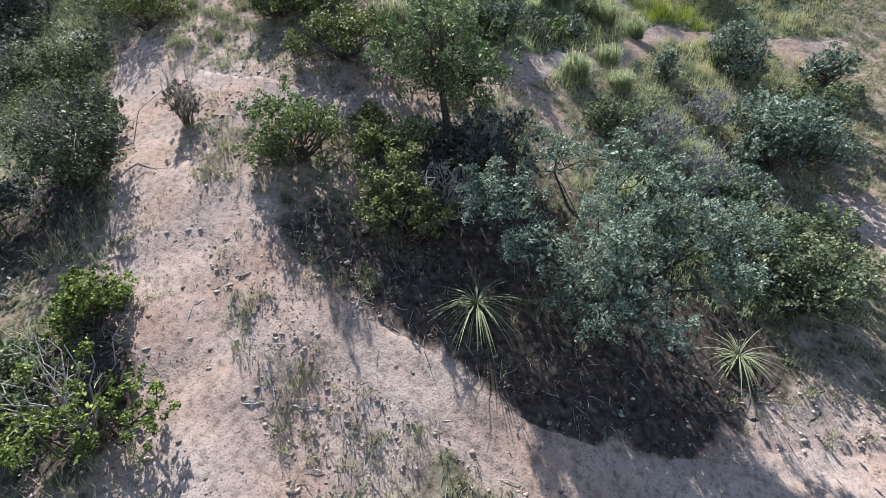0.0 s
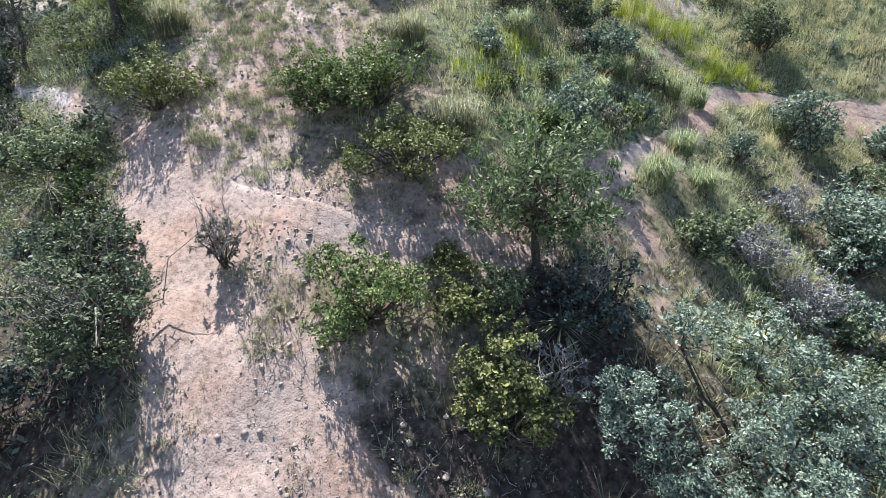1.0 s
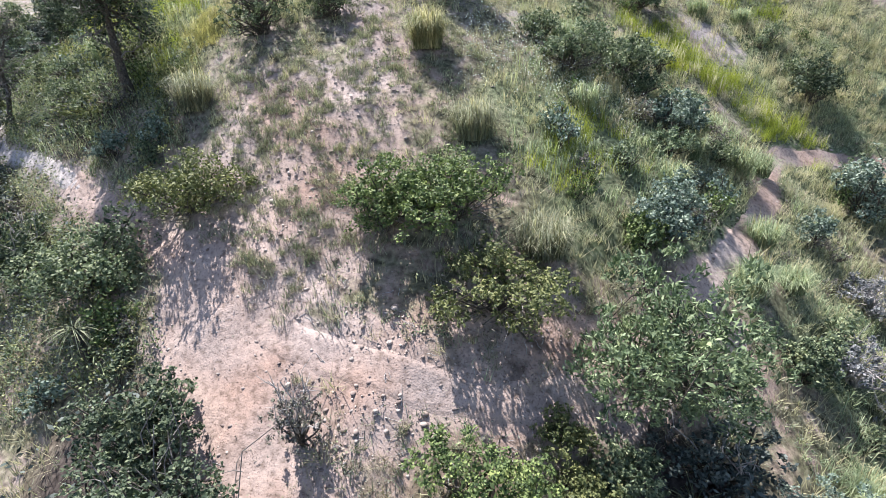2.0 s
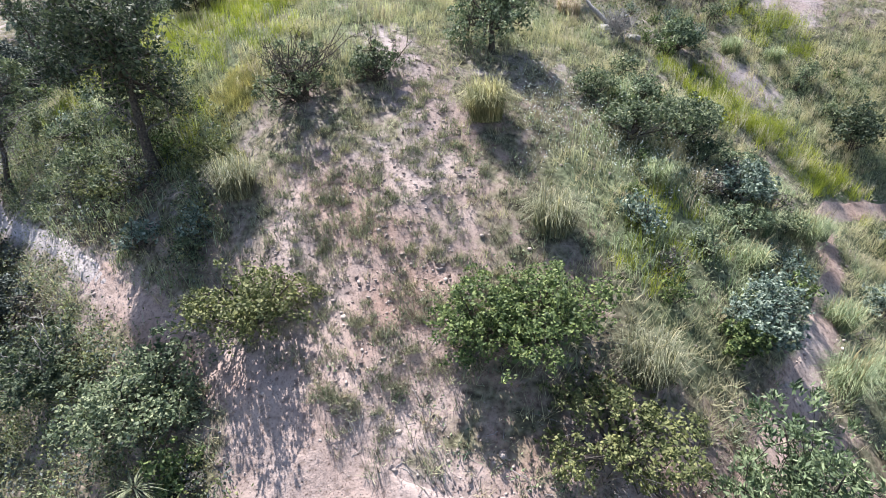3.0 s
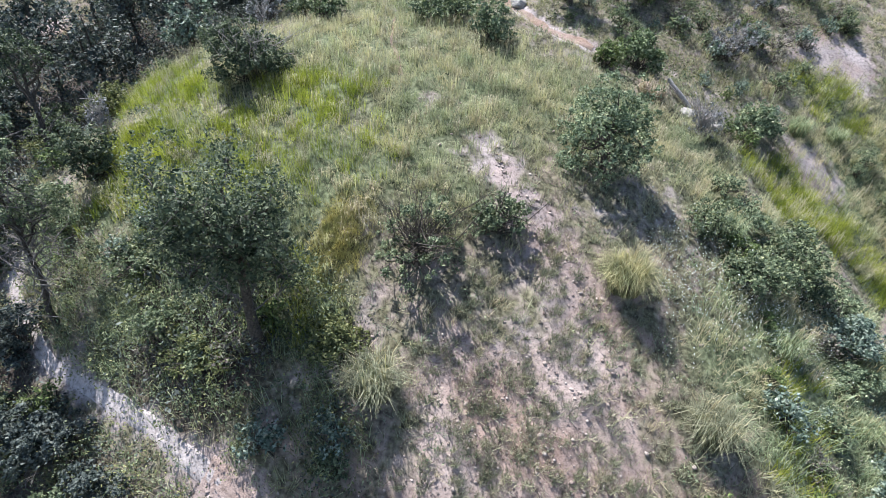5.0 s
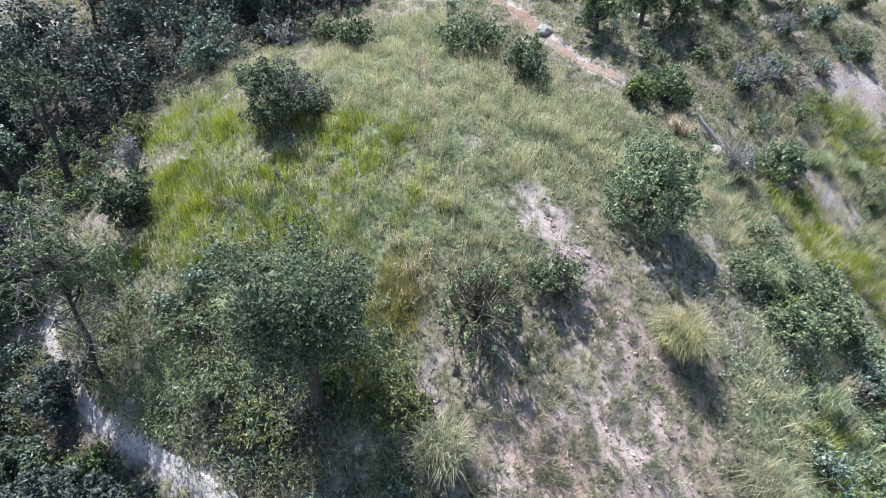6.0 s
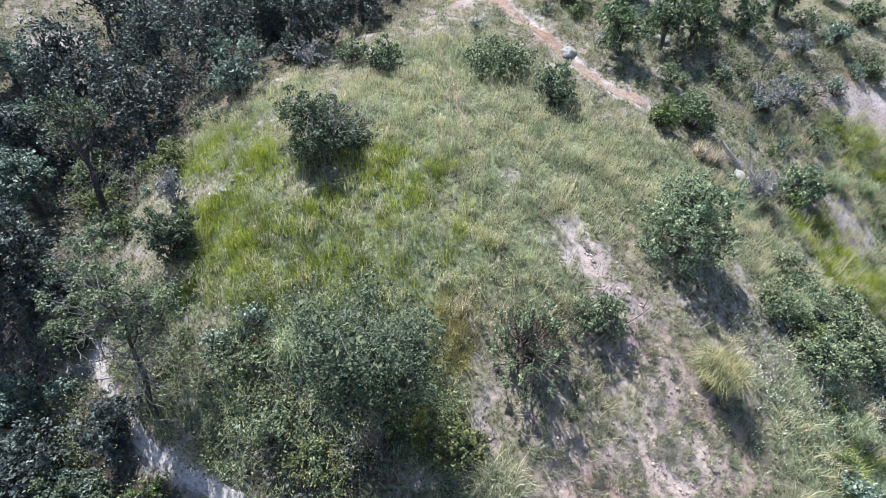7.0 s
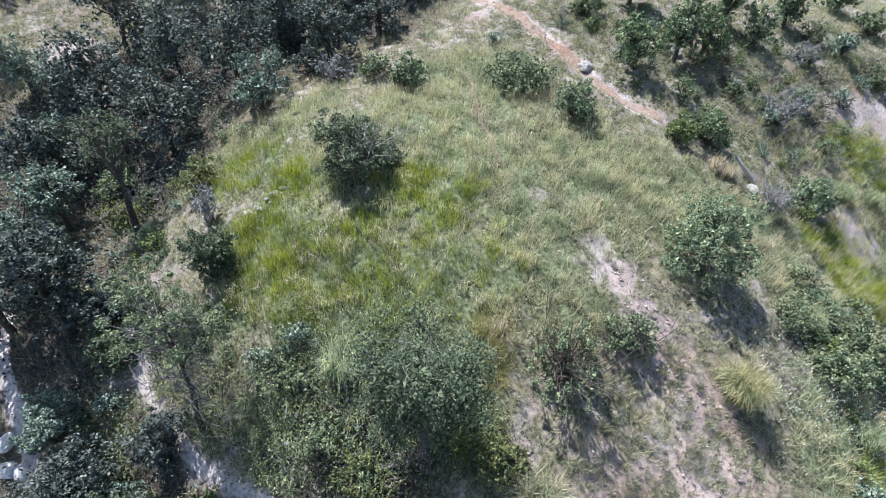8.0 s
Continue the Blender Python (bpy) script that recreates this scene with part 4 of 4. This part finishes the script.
for _ in range(1600):
    x, y = scrub_rng.uniform(-26, 8), scrub_rng.uniform(9, 34)
    lush = float(blobs(np.array(x), np.array(y), LUSH + THICKET + SCRUB + [(2.5, 16.0, 2.0), (4.5, 19.5, 1.5), (-24, 24.5, 2.5), (-21.5, 26.0, 1.5), (-3.5, 28.5, 2.5), (1.0, 30.5, 2.5), (-16.5, 15.5, 1.2), (-18.5, 18.0, 1.2), (3.2, 12.5, 2.0), (-23.5, 18.5, 2.0)]))
    if placed < 185 and scrub_rng.uniform(0, 1) < lush * 0.9 and float(to_trail(np.array(x), np.array(y))) > 0.35:
        ob = kinds[scrub_rng.integers(0, 4)]
        s = scrub_rng.uniform(0.6, 1.35)
        got = copy_thing(ob, pose(x, y, float(ground(x, y)) - 0.03, 0, 0, scrub_rng.uniform(0, 360)))
        got.scale = (s, s, s * scrub_rng.uniform(0.8, 1.2))
        placed += 1

shrub(-7.6, 33.3, 0.9, 1.3, "olive", "olive bush on the upper slope", size=0.12)
shrub(5.8, 31.4, 0.6, 0.9, "olive", "small olive bush on pale ground", size=0.11)
shrub(2.2, 32.0, 0.7, 1.0, "grey", "grey twiggy bush on the upper slope", cover=0.5, bare=10)

# ---- bunchgrass and yuccas ----
bunchgrass(-7.0, 16.75, 0.72, 0.95, "amber", "tall golden bunchgrass fountain on bare ground", 900, 60)
bunchgrass(-5.65, 14.3, 0.8, 0.9, "tuft", "green and straw bunchgrass clump", 520)
bunchgrass(0.05, 13.45, 0.5, 0.9, "blade", "green bunchgrass beside the trail")
bunchgrass(0.85, 17.4, 0.65, 0.9, "blade", "arching bunchgrass above the trail")
bunchgrass(-4.25, 12.05, 0.85, 0.7, "tuft", "pale straw bunchgrass behind the bank", 520)
bunchgrass(-4.3, 24.25, 0.45, 0.7, "plume", "tan plumed bunchgrass beside dark bushes", 240)
bunchgrass(-4.6, 24.6, 0.4, 0.65, "plume", "tan plumed bunchgrass beside dark bushes", 220)
bunchgrass(-12.1, 14.6, 0.75, 0.95, "tuft", "loose straw-tipped bunchgrass on the slope", 520, 20)

for x, y, r, h in ((1.6, 25.6, 0.6, 0.8), (3.2, 25.8, 0.5, 0.7), (-3.2, 16.5, 0.6, 0.8), (-3.6, 19.3, 0.6, 0.9), (1.9, 18.4, 0.5, 0.8), (-1.3, 15.4, 0.5, 0.7), (-16.5, 17.5, 0.8, 0.9), (0.9, 15.3, 0.6, 0.8), (1.2, 14.2, 0.55, 0.7), (-0.6, 16.7, 0.6, 0.8), (0.3, 18.5, 0.6, 0.8), (1.2, 10.4, 0.5, 0.8)):
    bunchgrass(x, y, r, h, "blade", "green bunchgrass on the slope", 320, 8)
yucca(-1.42, 6.85, 0.7, "yucca with long drooping striped leaves in shade", 110)
yucca(-2.05, 9.1, 0.55, "pale yucca under the young tree")
yucca(2.9, 8.1, 0.6, "yucca on the bank in the hollow")
yucca(-12.0, 9.75, 0.45, "pale-leaved yucca in a green bush", 60, 0.7)
yucca(-18.85, 17.2, 0.42, "yucca beside the trail")

# ---- stones ----
def boulder(x, y, r, label, material):
    SHRUB_N[0] += 1
    rng = np.random.default_rng(100 + SHRUB_N[0])
    bm = bmesh.new()
    bmesh.ops.create_icosphere(bm, subdivisions=3, radius=1)
    for v in bm.verts:
        p = v.co.copy()
        v.co = p * (1 + 0.28 * noise.noise(p * 1.3 + Vector((x, y, 0))) + 0.1 * noise.noise(p * 4))
        v.co.z *= 0.62
    me = bpy.data.meshes.new("boulder")
    bm.to_mesh(me)
    bm.free()
    me.materials.append(material)
    ob = new("boulder", me)
    ob.matrix_world = pose(x, y, float(ground(x, y)) + r * 0.2, rng.uniform(-12, 12), rng.uniform(-12, 12), rng.uniform(0, 360)) @ Matrix.Diagonal((r, r * 0.8, r * 0.9, 1))
    return tagged(ob, label, "rock")


boulder(-8.35, 29.2, 0.36, "grey boulder beside the dirt track", PALESTONE)
boulder(-3.2, 24.2, 0.26, "pale slab of rock beside a bush", PALESTONE)
boulder(-2.3, 23.9, 0.25, "pale rounded rock on the flank", PALESTONE)
boulder(-1.9, 29.6, 0.35, "pale rock on the upper slope", PALESTONE)
boulder(-4.1, 30.9, 0.3, "white rock among trees", PALESTONE)
boulder(-25.98, 17.18, 0.3, "white stone beside the valley track", WHITESTONE)
boulder(-25.5, 17.05, 0.26, "white stone beside the valley track", WHITESTONE)
boulder(-25.4, 17.6, 0.22, "white stone beside the valley track", WHITESTONE)
boulder(-26.3, 17.8, 0.3, "white stone beside the valley track", WHITESTONE)

for x, y, r in ((-19.7, 22.1, 0.14), (-19.5, 22.25, 0.1), (-19.35, 22.15, 0.12), (-19.2, 22.45, 0.09), (-18.95, 22.55, 0.15), (-18.75, 22.7, 0.11), (-19.05, 22.3, 0.07), (-20.9, 25.7, 0.16), (-21.2, 25.4, 0.11)):
    tagged(boulder(x, y, r, "small bleached stone in the ridge grass", PALESTONE), group="pale stones in the ridge grass")

pole = bent(np.random.default_rng(8), (-3.75, 25.0, float(ground(-3.75, 25.0)) + 0.35), (-3.0, 24.5, float(ground(-3.0, 24.5)) + 0.06), 5, 0.01)
tv, tf = tubes([(pole, (0.05, 0.07, 0.08, 0.085, 0.07))], 7)
tagged(new("fallen_branch", mesh_of("fallen_branch", tv, tf, GREYWOOD, True)), "bleached dead branch leaning out of a dark bush", "branch")

# ---- cover of the ground: grass, herbs, pebbles, twigs ----
def scatter(rng, count, box):
    x = rng.uniform(box[0], box[1], count)
    y = rng.uniform(box[2], box[3], count)
    return x, y, to_trail(x, y)


def tuft_field(name, leaf, label, rng, x, y, per, long, wide, lean, tuft=0.07, segments=1):
    """Tufts of blades at the places given, as one mesh."""
    z = ground(x, y)
    n = len(x)
    scale = np.repeat(rng.uniform(0.6, 1.35, n), per)
    a, d = rng.uniform(0, 6.283, n * per), tuft * np.sqrt(rng.uniform(0, 1, n * per)) * scale
    feet = np.stack([np.repeat(x, per) + d * np.cos(a), np.repeat(y, per) + d * np.sin(a), np.repeat(z, per) - 0.02], 1)
    v, f = blades(rng, feet, long * scale, wide, lean, segments)
    return tagged(new(name, mesh_of(name, v, f, GRASS[leaf])), label, "grass", kind="stuff")


rng = np.random.default_rng(11)
x, y, far = scatter(rng, 118000, (-38, 12, 1, 45))
bare = np.maximum(blobs(x, y, BARE), np.exp(-np.clip(far, 0, 9) * 22))
pale, yel, stw, shade = blobs(x, y, PALE), blobs(x, y, YELLOW), blobs(x, y, STRAW), blobs(x, y, SHADY)
luck = rng.uniform(0, 1, len(x))
patchy = 0.5 + 0.5 * np.sin(x * 1.9 + 2 * np.sin(y * 0.8)) * np.sin(y * 2.3 + 1.5 * np.sin(x * 1.1))
patchy = np.clip(0.65 * patchy + 0.35 * (0.5 + 0.5 * np.sin(x * 5.3 + 3 * np.sin(y * 2.1)) * np.sin(y * 6.1 + 2 * np.sin(x * 2.7))) , 0, 1)
patchy = np.clip((patchy - 0.18) * 1.6, 0, 1)
off_trail = (far > -0.05) | ((y > 22) & (far > -0.3) & (luck < 0.3))
grown = off_trail & (luck < (1 - 0.93 * bare) * (1 - 0.75 * blobs(x, y, SLOPE)) * (0.16 + 0.9 * patchy) * (1 - 0.6 * shade) * (1 - 0.96 * blobs(x, y, LITTER_SHADE)))
kind = rng.uniform(0, 1, len(x))
grown &= np.hypot(x + 13.15, (y - 17.4) * 0.65) > 0.7
is_y = grown & (kind < np.maximum(yel * 0.9, 0.45 * blobs(x, y, OLIVE)))
tan = grown & ~is_y & (rng.uniform(0, 1, len(x)) < 0.62 * blobs(x, y, DRY))
is_p = grown & ~is_y & ~tan & (kind < 0.18 + pale * 0.75)
is_s = grown & ~is_y & ~is_p & (tan | (kind > 0.82 - stw * 0.6 - 0.25 * np.clip((y - 24) / 6, 0, 1)))
is_h = grown & ~is_y & ~is_p & ~is_s
lush = is_h & (rng.uniform(0, 1, len(x)) < blobs(x, y, LUSH))
is_h &= ~lush
tuft_field("lush_grass", "blade", "long arching green grass on the flank", rng, x[lush], y[lush], 14, 0.4, 0.011, 0.75, 0.16, 2)
tuft_field("yellow_grass", "yellow", "tall yellow-green grass on the ridge", rng, x[is_y], y[is_y], 22, 0.42, 0.011, 0.5, 0.17)
tuft_field("pale_grass", "pale", "pale feathery grass on the ridge", rng, x[is_p], y[is_p], 14, 0.33, 0.013, 0.9, 0.16)
tuft_field("straw_grass", "straw", "dry straw-coloured grass tufts", rng, x[is_s], y[is_s], 9, 0.24, 0.012, 0.7, 0.1)
tuft_field("green_herbs", "herb", "grey-green low grass and herbs", rng, x[is_h], y[is_h], 7, 0.22, 0.016, 0.85, 0.10)

gx2 = -13.15 + rng.normal(0, 0.3, 420)
gy2 = 17.4 + 0.54 * (gx2 + 13.15) + rng.normal(0, 0.5, 420)
tuft_field("golden_grass", "tan", "short yellow-tan dried grass patch", rng, gx2, gy2, 22, 0.2, 0.011, 0.7, 0.12)

# taller tufts that break up the ridge grass
tx, ty, far = scatter(rng, 7000, (-22, 10, 16, 38))
ok = (far > 0.05) & (rng.uniform(0, 1, len(tx)) < 0.7 * blobs(tx, ty, PALE + YELLOW + STRAW))
half = rng.uniform(0, 1, len(tx)) < 0.5
tuft_field("tall_pale_grass", "pale", "tall feathery pale grass tufts", rng, tx[ok & half], ty[ok & half], 26, 0.5, 0.009, 0.55, 0.16, 2)
tuft_field("tall_straw_grass", "straw", "tall straw-coloured grass tufts", rng, tx[ok & ~half], ty[ok & ~half], 24, 0.42, 0.009, 0.55, 0.14, 2)

# sparse tufts on the bare gravel
x, y, far = scatter(rng, 14000, (-13, 6, 2, 21))
ok = (far > -0.12) & (rng.uniform(0, 1, len(x)) < 0.2 * blobs(x, y, BARE) + 0.6 * blobs(x, y, SLOPE)) & ((far > 0.08) | (rng.uniform(0, 1, len(x)) < 0.2))
x, y = x[ok], y[ok]
half = rng.uniform(0, 1, len(x)) < 0.3
tuft_field("dry_tufts", "straw", "small dry tufts on bare gravel", rng, x[half], y[half], 30, 0.22, 0.009, 0.85, 0.09)
tuft_field("green_tufts", "tuft", "small grey-green tufts on bare gravel", rng, x[~half], y[~half], 60, 0.19, 0.010, 0.85, 0.12)


def weed_field(name, leaf, label, rng, x, y, per, size, r, high):
    """Low leafy weeds at the places given, as one mesh."""
    z = ground(x, y)
    n = len(x)
    s = np.repeat(rng.uniform(0.5, 1.5, n), per)
    p = np.stack([np.repeat(x, per), np.repeat(y, per), np.repeat(z, per)], 1) + np.stack([rng.normal(0, r, n * per) * s, rng.normal(0, r, n * per) * s, np.abs(rng.normal(0, high, n * per)) * s], 1)
    v, f = leaf_quads(rng, p, np.tile((0, 0, 0.6), (n * per, 1)), size)
    return tagged(new(name, mesh_of(name, v, f, leaf)), label, "weeds", kind="stuff")


x, y, far = (np.concatenate(v) for v in zip(scatter(rng, 9000, (-33, 11, 2, 37)), scatter(rng, 2600, (-34, -20, 17, 40))))
bare = blobs(x, y, BARE)
ok = (far > 0.1) & (rng.uniform(0, 1, len(x)) < (0.42 + 0.5 * blobs(x, y, SHADY)) * (1 - 0.95 * bare) * (1 - 0.6 * blobs(x, y, PALE)) * (1 - 0.75 * blobs(x, y, YELLOW)))
x, y = x[ok], y[ok]
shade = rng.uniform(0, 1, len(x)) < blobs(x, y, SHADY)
part_a = ~shade & (rng.uniform(0, 1, len(x)) < 0.6)
weed_field("green_weeds", LEAVES["olive"], "low leafy green weeds between the grass", rng, x[part_a], y[part_a], 26, 0.06, 0.16, 0.17)
weed_field("grey_weeds", LEAVES["brown"], "low dry grey-brown weeds", rng, x[~part_a & ~shade], y[~part_a & ~shade], 22, 0.05, 0.14, 0.14)
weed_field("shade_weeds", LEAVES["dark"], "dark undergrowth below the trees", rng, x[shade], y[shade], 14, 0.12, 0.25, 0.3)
hx, hy, far = scatter(rng, 9000, (-24, -10, 8, 20))
ok = (far > 0.0) & (rng.uniform(0, 1, 9000) < 0.55 * blobs(hx, hy, THICKET) * (1 - blobs(hx, hy, BARE)))
hx, hy, far = hx[ok], hy[ok], far[ok]
pick = rng.uniform(0, 1, len(hx))
for name, leaf, label, lo, hi in (("sunlit_undergrowth", "thicket", "dense yellow-olive undergrowth crowding the trail", 0, 0.52), ("green_undergrowth", "olive", "dense olive-green undergrowth crowding the trail", 0.52, 0.86), ("dark_undergrowth", "dark", "dark twiggy undergrowth crowding the trail", 0.86, 1.1)):
    here = (pick >= lo) & (pick < hi)
    weed_field(name, LEAVES[leaf], label, rng, hx[here], hy[here], 38, 0.06, 0.17, 0.28)
sx, sy, far = scatter(rng, 2600, (-13, 8, 23, 37))
ok = (far > 0.05) & (rng.uniform(0, 1, 2600) < 0.75 * blobs(sx, sy, SCRUB))
sx, sy = sx[ok], sy[ok]
cut = rng.uniform(0, 1, len(sx))
weed_field("slope_scrub", LEAVES["thicket"], "low yellow-olive scrub on the upper slope", rng, sx[cut < 0.55], sy[cut < 0.55], 30, 0.075, 0.2, 0.22)
weed_field("slope_herbs", LEAVES["olive"], "low olive herbs on the upper slope", rng, sx[cut >= 0.55], sy[cut >= 0.55], 30, 0.075, 0.18, 0.2)
here = rng.uniform(0, 1, len(hx)) < np.where(hy > 0.55 * (-hx) + 5.4, 0.5, 0.12)
tuft_field("undergrowth_grass", "blade", "long grass growing through the undergrowth", rng, hx[here], hy[here], 12, 0.45, 0.011, 0.6, 0.2, 2)
lx, ly, far = scatter(rng, 26000, (-14, 6, 2, 16))
ok = rng.uniform(0, 1, len(lx)) < np.maximum(0.3 * blobs(lx, ly, LITTER_SHADE + STRIP), 0.14 * blobs(lx, ly, BARE)) + 0.4 * blobs(lx, ly, [(-6.8, 5.6, 0.8), (-7.4, 6.6, 0.7), (-11.3, 11.3, 0.7), (-4.6, 10.2, 0.9)])
weed_field("leaf_litter", LEAVES["brown"], "fallen brown leaves and chips on the ground", rng, lx[ok], ly[ok], 6, 0.032, 0.07, 0.008)
wx, wy, far = scatter(rng, 3000, (-9, 0, 3.5, 10))
ok = (rng.uniform(0, 1, 3000) < 0.3 * blobs(wx, wy, STRIP)) & (far > -0.55)
weed_field("trailside_weeds", LEAVES["brown"], "dry brown weeds between the two tracks", rng, wx[ok], wy[ok], 16, 0.045, 0.07, 0.1)
ok = rng.uniform(0, 1, 3000) < 0.4 * blobs(wx, wy, STRIP)
half = rng.uniform(0, 1, 3000) < 0.7
tuft_field("trailside_tufts", "straw", "dry grass tufts between the two tracks", rng, wx[ok & half], wy[ok & half], 34, 0.2, 0.005, 0.8, 0.07)
tuft_field("trailside_grass", "blade", "green grass tufts between the two tracks", rng, wx[ok & ~half], wy[ok & ~half], 32, 0.2, 0.005, 0.75, 0.06)
fxs = rng.uniform(-6.2, -1.8, 620)
fys = 17.3 + 0.1 * (fxs + 4) + rng.normal(0, 0.8, 620)
weed_field("white_flowers", GRASS["flower"], "small white flower heads among the weeds", rng, fxs, fys, 5, 0.035, 0.16, 0.28)


def pebbles(name, label, rng, x, y, size, material):
    """Small worn stones, half sunk, each of its own shape."""
    z = ground(x, y)
    n = len(x)
    bm = bmesh.new()
    bmesh.ops.create_icosphere(bm, subdivisions=1, radius=1)
    ico = np.array([v.co[:] for v in bm.verts])
    tri = np.array([[v.index for v in f.verts] for f in bm.faces])
    bm.free()
    k = len(ico)
    s = size * np.exp(np.clip(rng.normal(0, 0.55, n), -1.1, 1.1))
    v = ico[None] * (1 + rng.normal(0, 0.16, (n, k, 1))) * s[:, None, None] * rng.uniform(0.55, 1.1, (n, 1, 3)) * np.array([1.1, 0.9, 0.55])
    a = rng.uniform(0, 6.283, n)
    c, q = np.cos(a)[:, None], np.sin(a)[:, None]
    v = np.stack([v[..., 0] * c - v[..., 1] * q + x[:, None], v[..., 0] * q + v[..., 1] * c + y[:, None], v[..., 2] + z[:, None] + 0.12 * s[:, None]], 2)
    return tagged(new(name, mesh_of(name, v.reshape(-1, 3), (k * np.arange(n)[:, None, None] + tri[None]).reshape(-1, 3), material)), label, "stones", kind="stuff")


x, y, far = scatter(rng, 80000, (-16, 7, 2, 22))
ok = (rng.uniform(0, 1, len(x)) < 0.6 * np.maximum(0.9 * blobs(x, y, BARE), 0.5 * np.exp(-np.clip(far, 0, 9) * 4) * (far > -0.25))) | (rng.uniform(0, 1, len(x)) < 0.02)
pebbles("gravel", "loose pinkish stones strewn on the bare ground", rng, x[ok], y[ok], 0.02, STONE)
ok = (rng.uniform(0, 1, len(x)) < 0.05 * blobs(x, y, [(-19.1, 22.1, 0.8), (-19.3, 22.3, 0.5), (2.0, 24.2, 1.5), (-9.6, 19.2, 0.8), (-4.6, 6.6, 2.5), (-8.4, 13.5, 2), (-6, 9.8, 1.3)]))
pebbles("stones", "scattered pale stones", rng, x[ok], y[ok], 0.028, STONE)

x, y, far = scatter(rng, 1500, (-9, 1, 3, 12))
ok = (far < 0.9) & (far > -0.3)
x, y = x[ok][:520], y[ok][:520]
z = ground(x, y)
lines = []
for a, b, c in zip(x, y, z):
    t, n = rng.uniform(0, 6.283), rng.uniform(0.06, 0.3)
    e = (a + n * math.cos(t), b + n * math.sin(t))
    lines.append((bent(rng, (a, b, c + 0.01), (*e, float(ground(*e)) + 0.025), 4, 0.06), (0.006, 0.006, 0.005, 0.003)))
tv, tf = tubes(lines, 4)
tagged(new("fallen_twigs", mesh_of("fallen_twigs", tv, tf, GREYWOOD)), "dry grey twigs fallen on the trail", "twigs", kind="stuff")


def dead_stick(x, y, turn, long, label="bleached dead stick lying on the bare ground"):
    """A crooked fallen stick with two side twigs."""
    SHRUB_N[0] += 1
    rng = np.random.default_rng(100 + SHRUB_N[0])
    way = np.array([math.cos(radians(turn)), math.sin(radians(turn))])
    at = np.array([x, y]) + way[None] * np.linspace(0, long, 7)[:, None]
    line = np.column_stack([at, ground(at[:, 0], at[:, 1]) + 0.014]) + np.column_stack([rng.normal(0, 0.018, (7, 2)), np.abs(rng.normal(0, 0.012, 7))])
    lines = [(line, np.linspace(0.014, 0.005, 7))]
    for k in (2, 4):
        side = np.array([-way[1], way[0]]) * rng.choice((-1, 1)) * long * rng.uniform(0.2, 0.4) + way * long * 0.15
        end = line[k, :2] + side
        lines.append((bent(rng, line[k], (*end, float(ground(*end)) + 0.02), 4, 0.05), np.linspace(0.008, 0.003, 4)))
    tv, tf = tubes(lines, 5)
    return tagged(new("dead_stick", mesh_of("dead_stick", tv, tf, GREYWOOD, True)), label, "stick", "dead sticks on the trail")


for x, y, turn, long in ((-3.5, 5.95, 20, 0.6), (-3.3, 6.0, 70, 0.45), (-3.55, 6.1, -15, 0.5), (-4.1, 4.95, -50, 0.7), (-3.75, 4.8, 10, 0.45), (-4.4, 4.55, 25, 0.5), (-5.6, 5.4, 110, 0.5), (-3.95, 6.6, 60, 0.5), (-5.2, 6.1, 35, 0.4), (-6.0, 8.0, 15, 0.4)):
    dead_stick(x, y, turn, long)
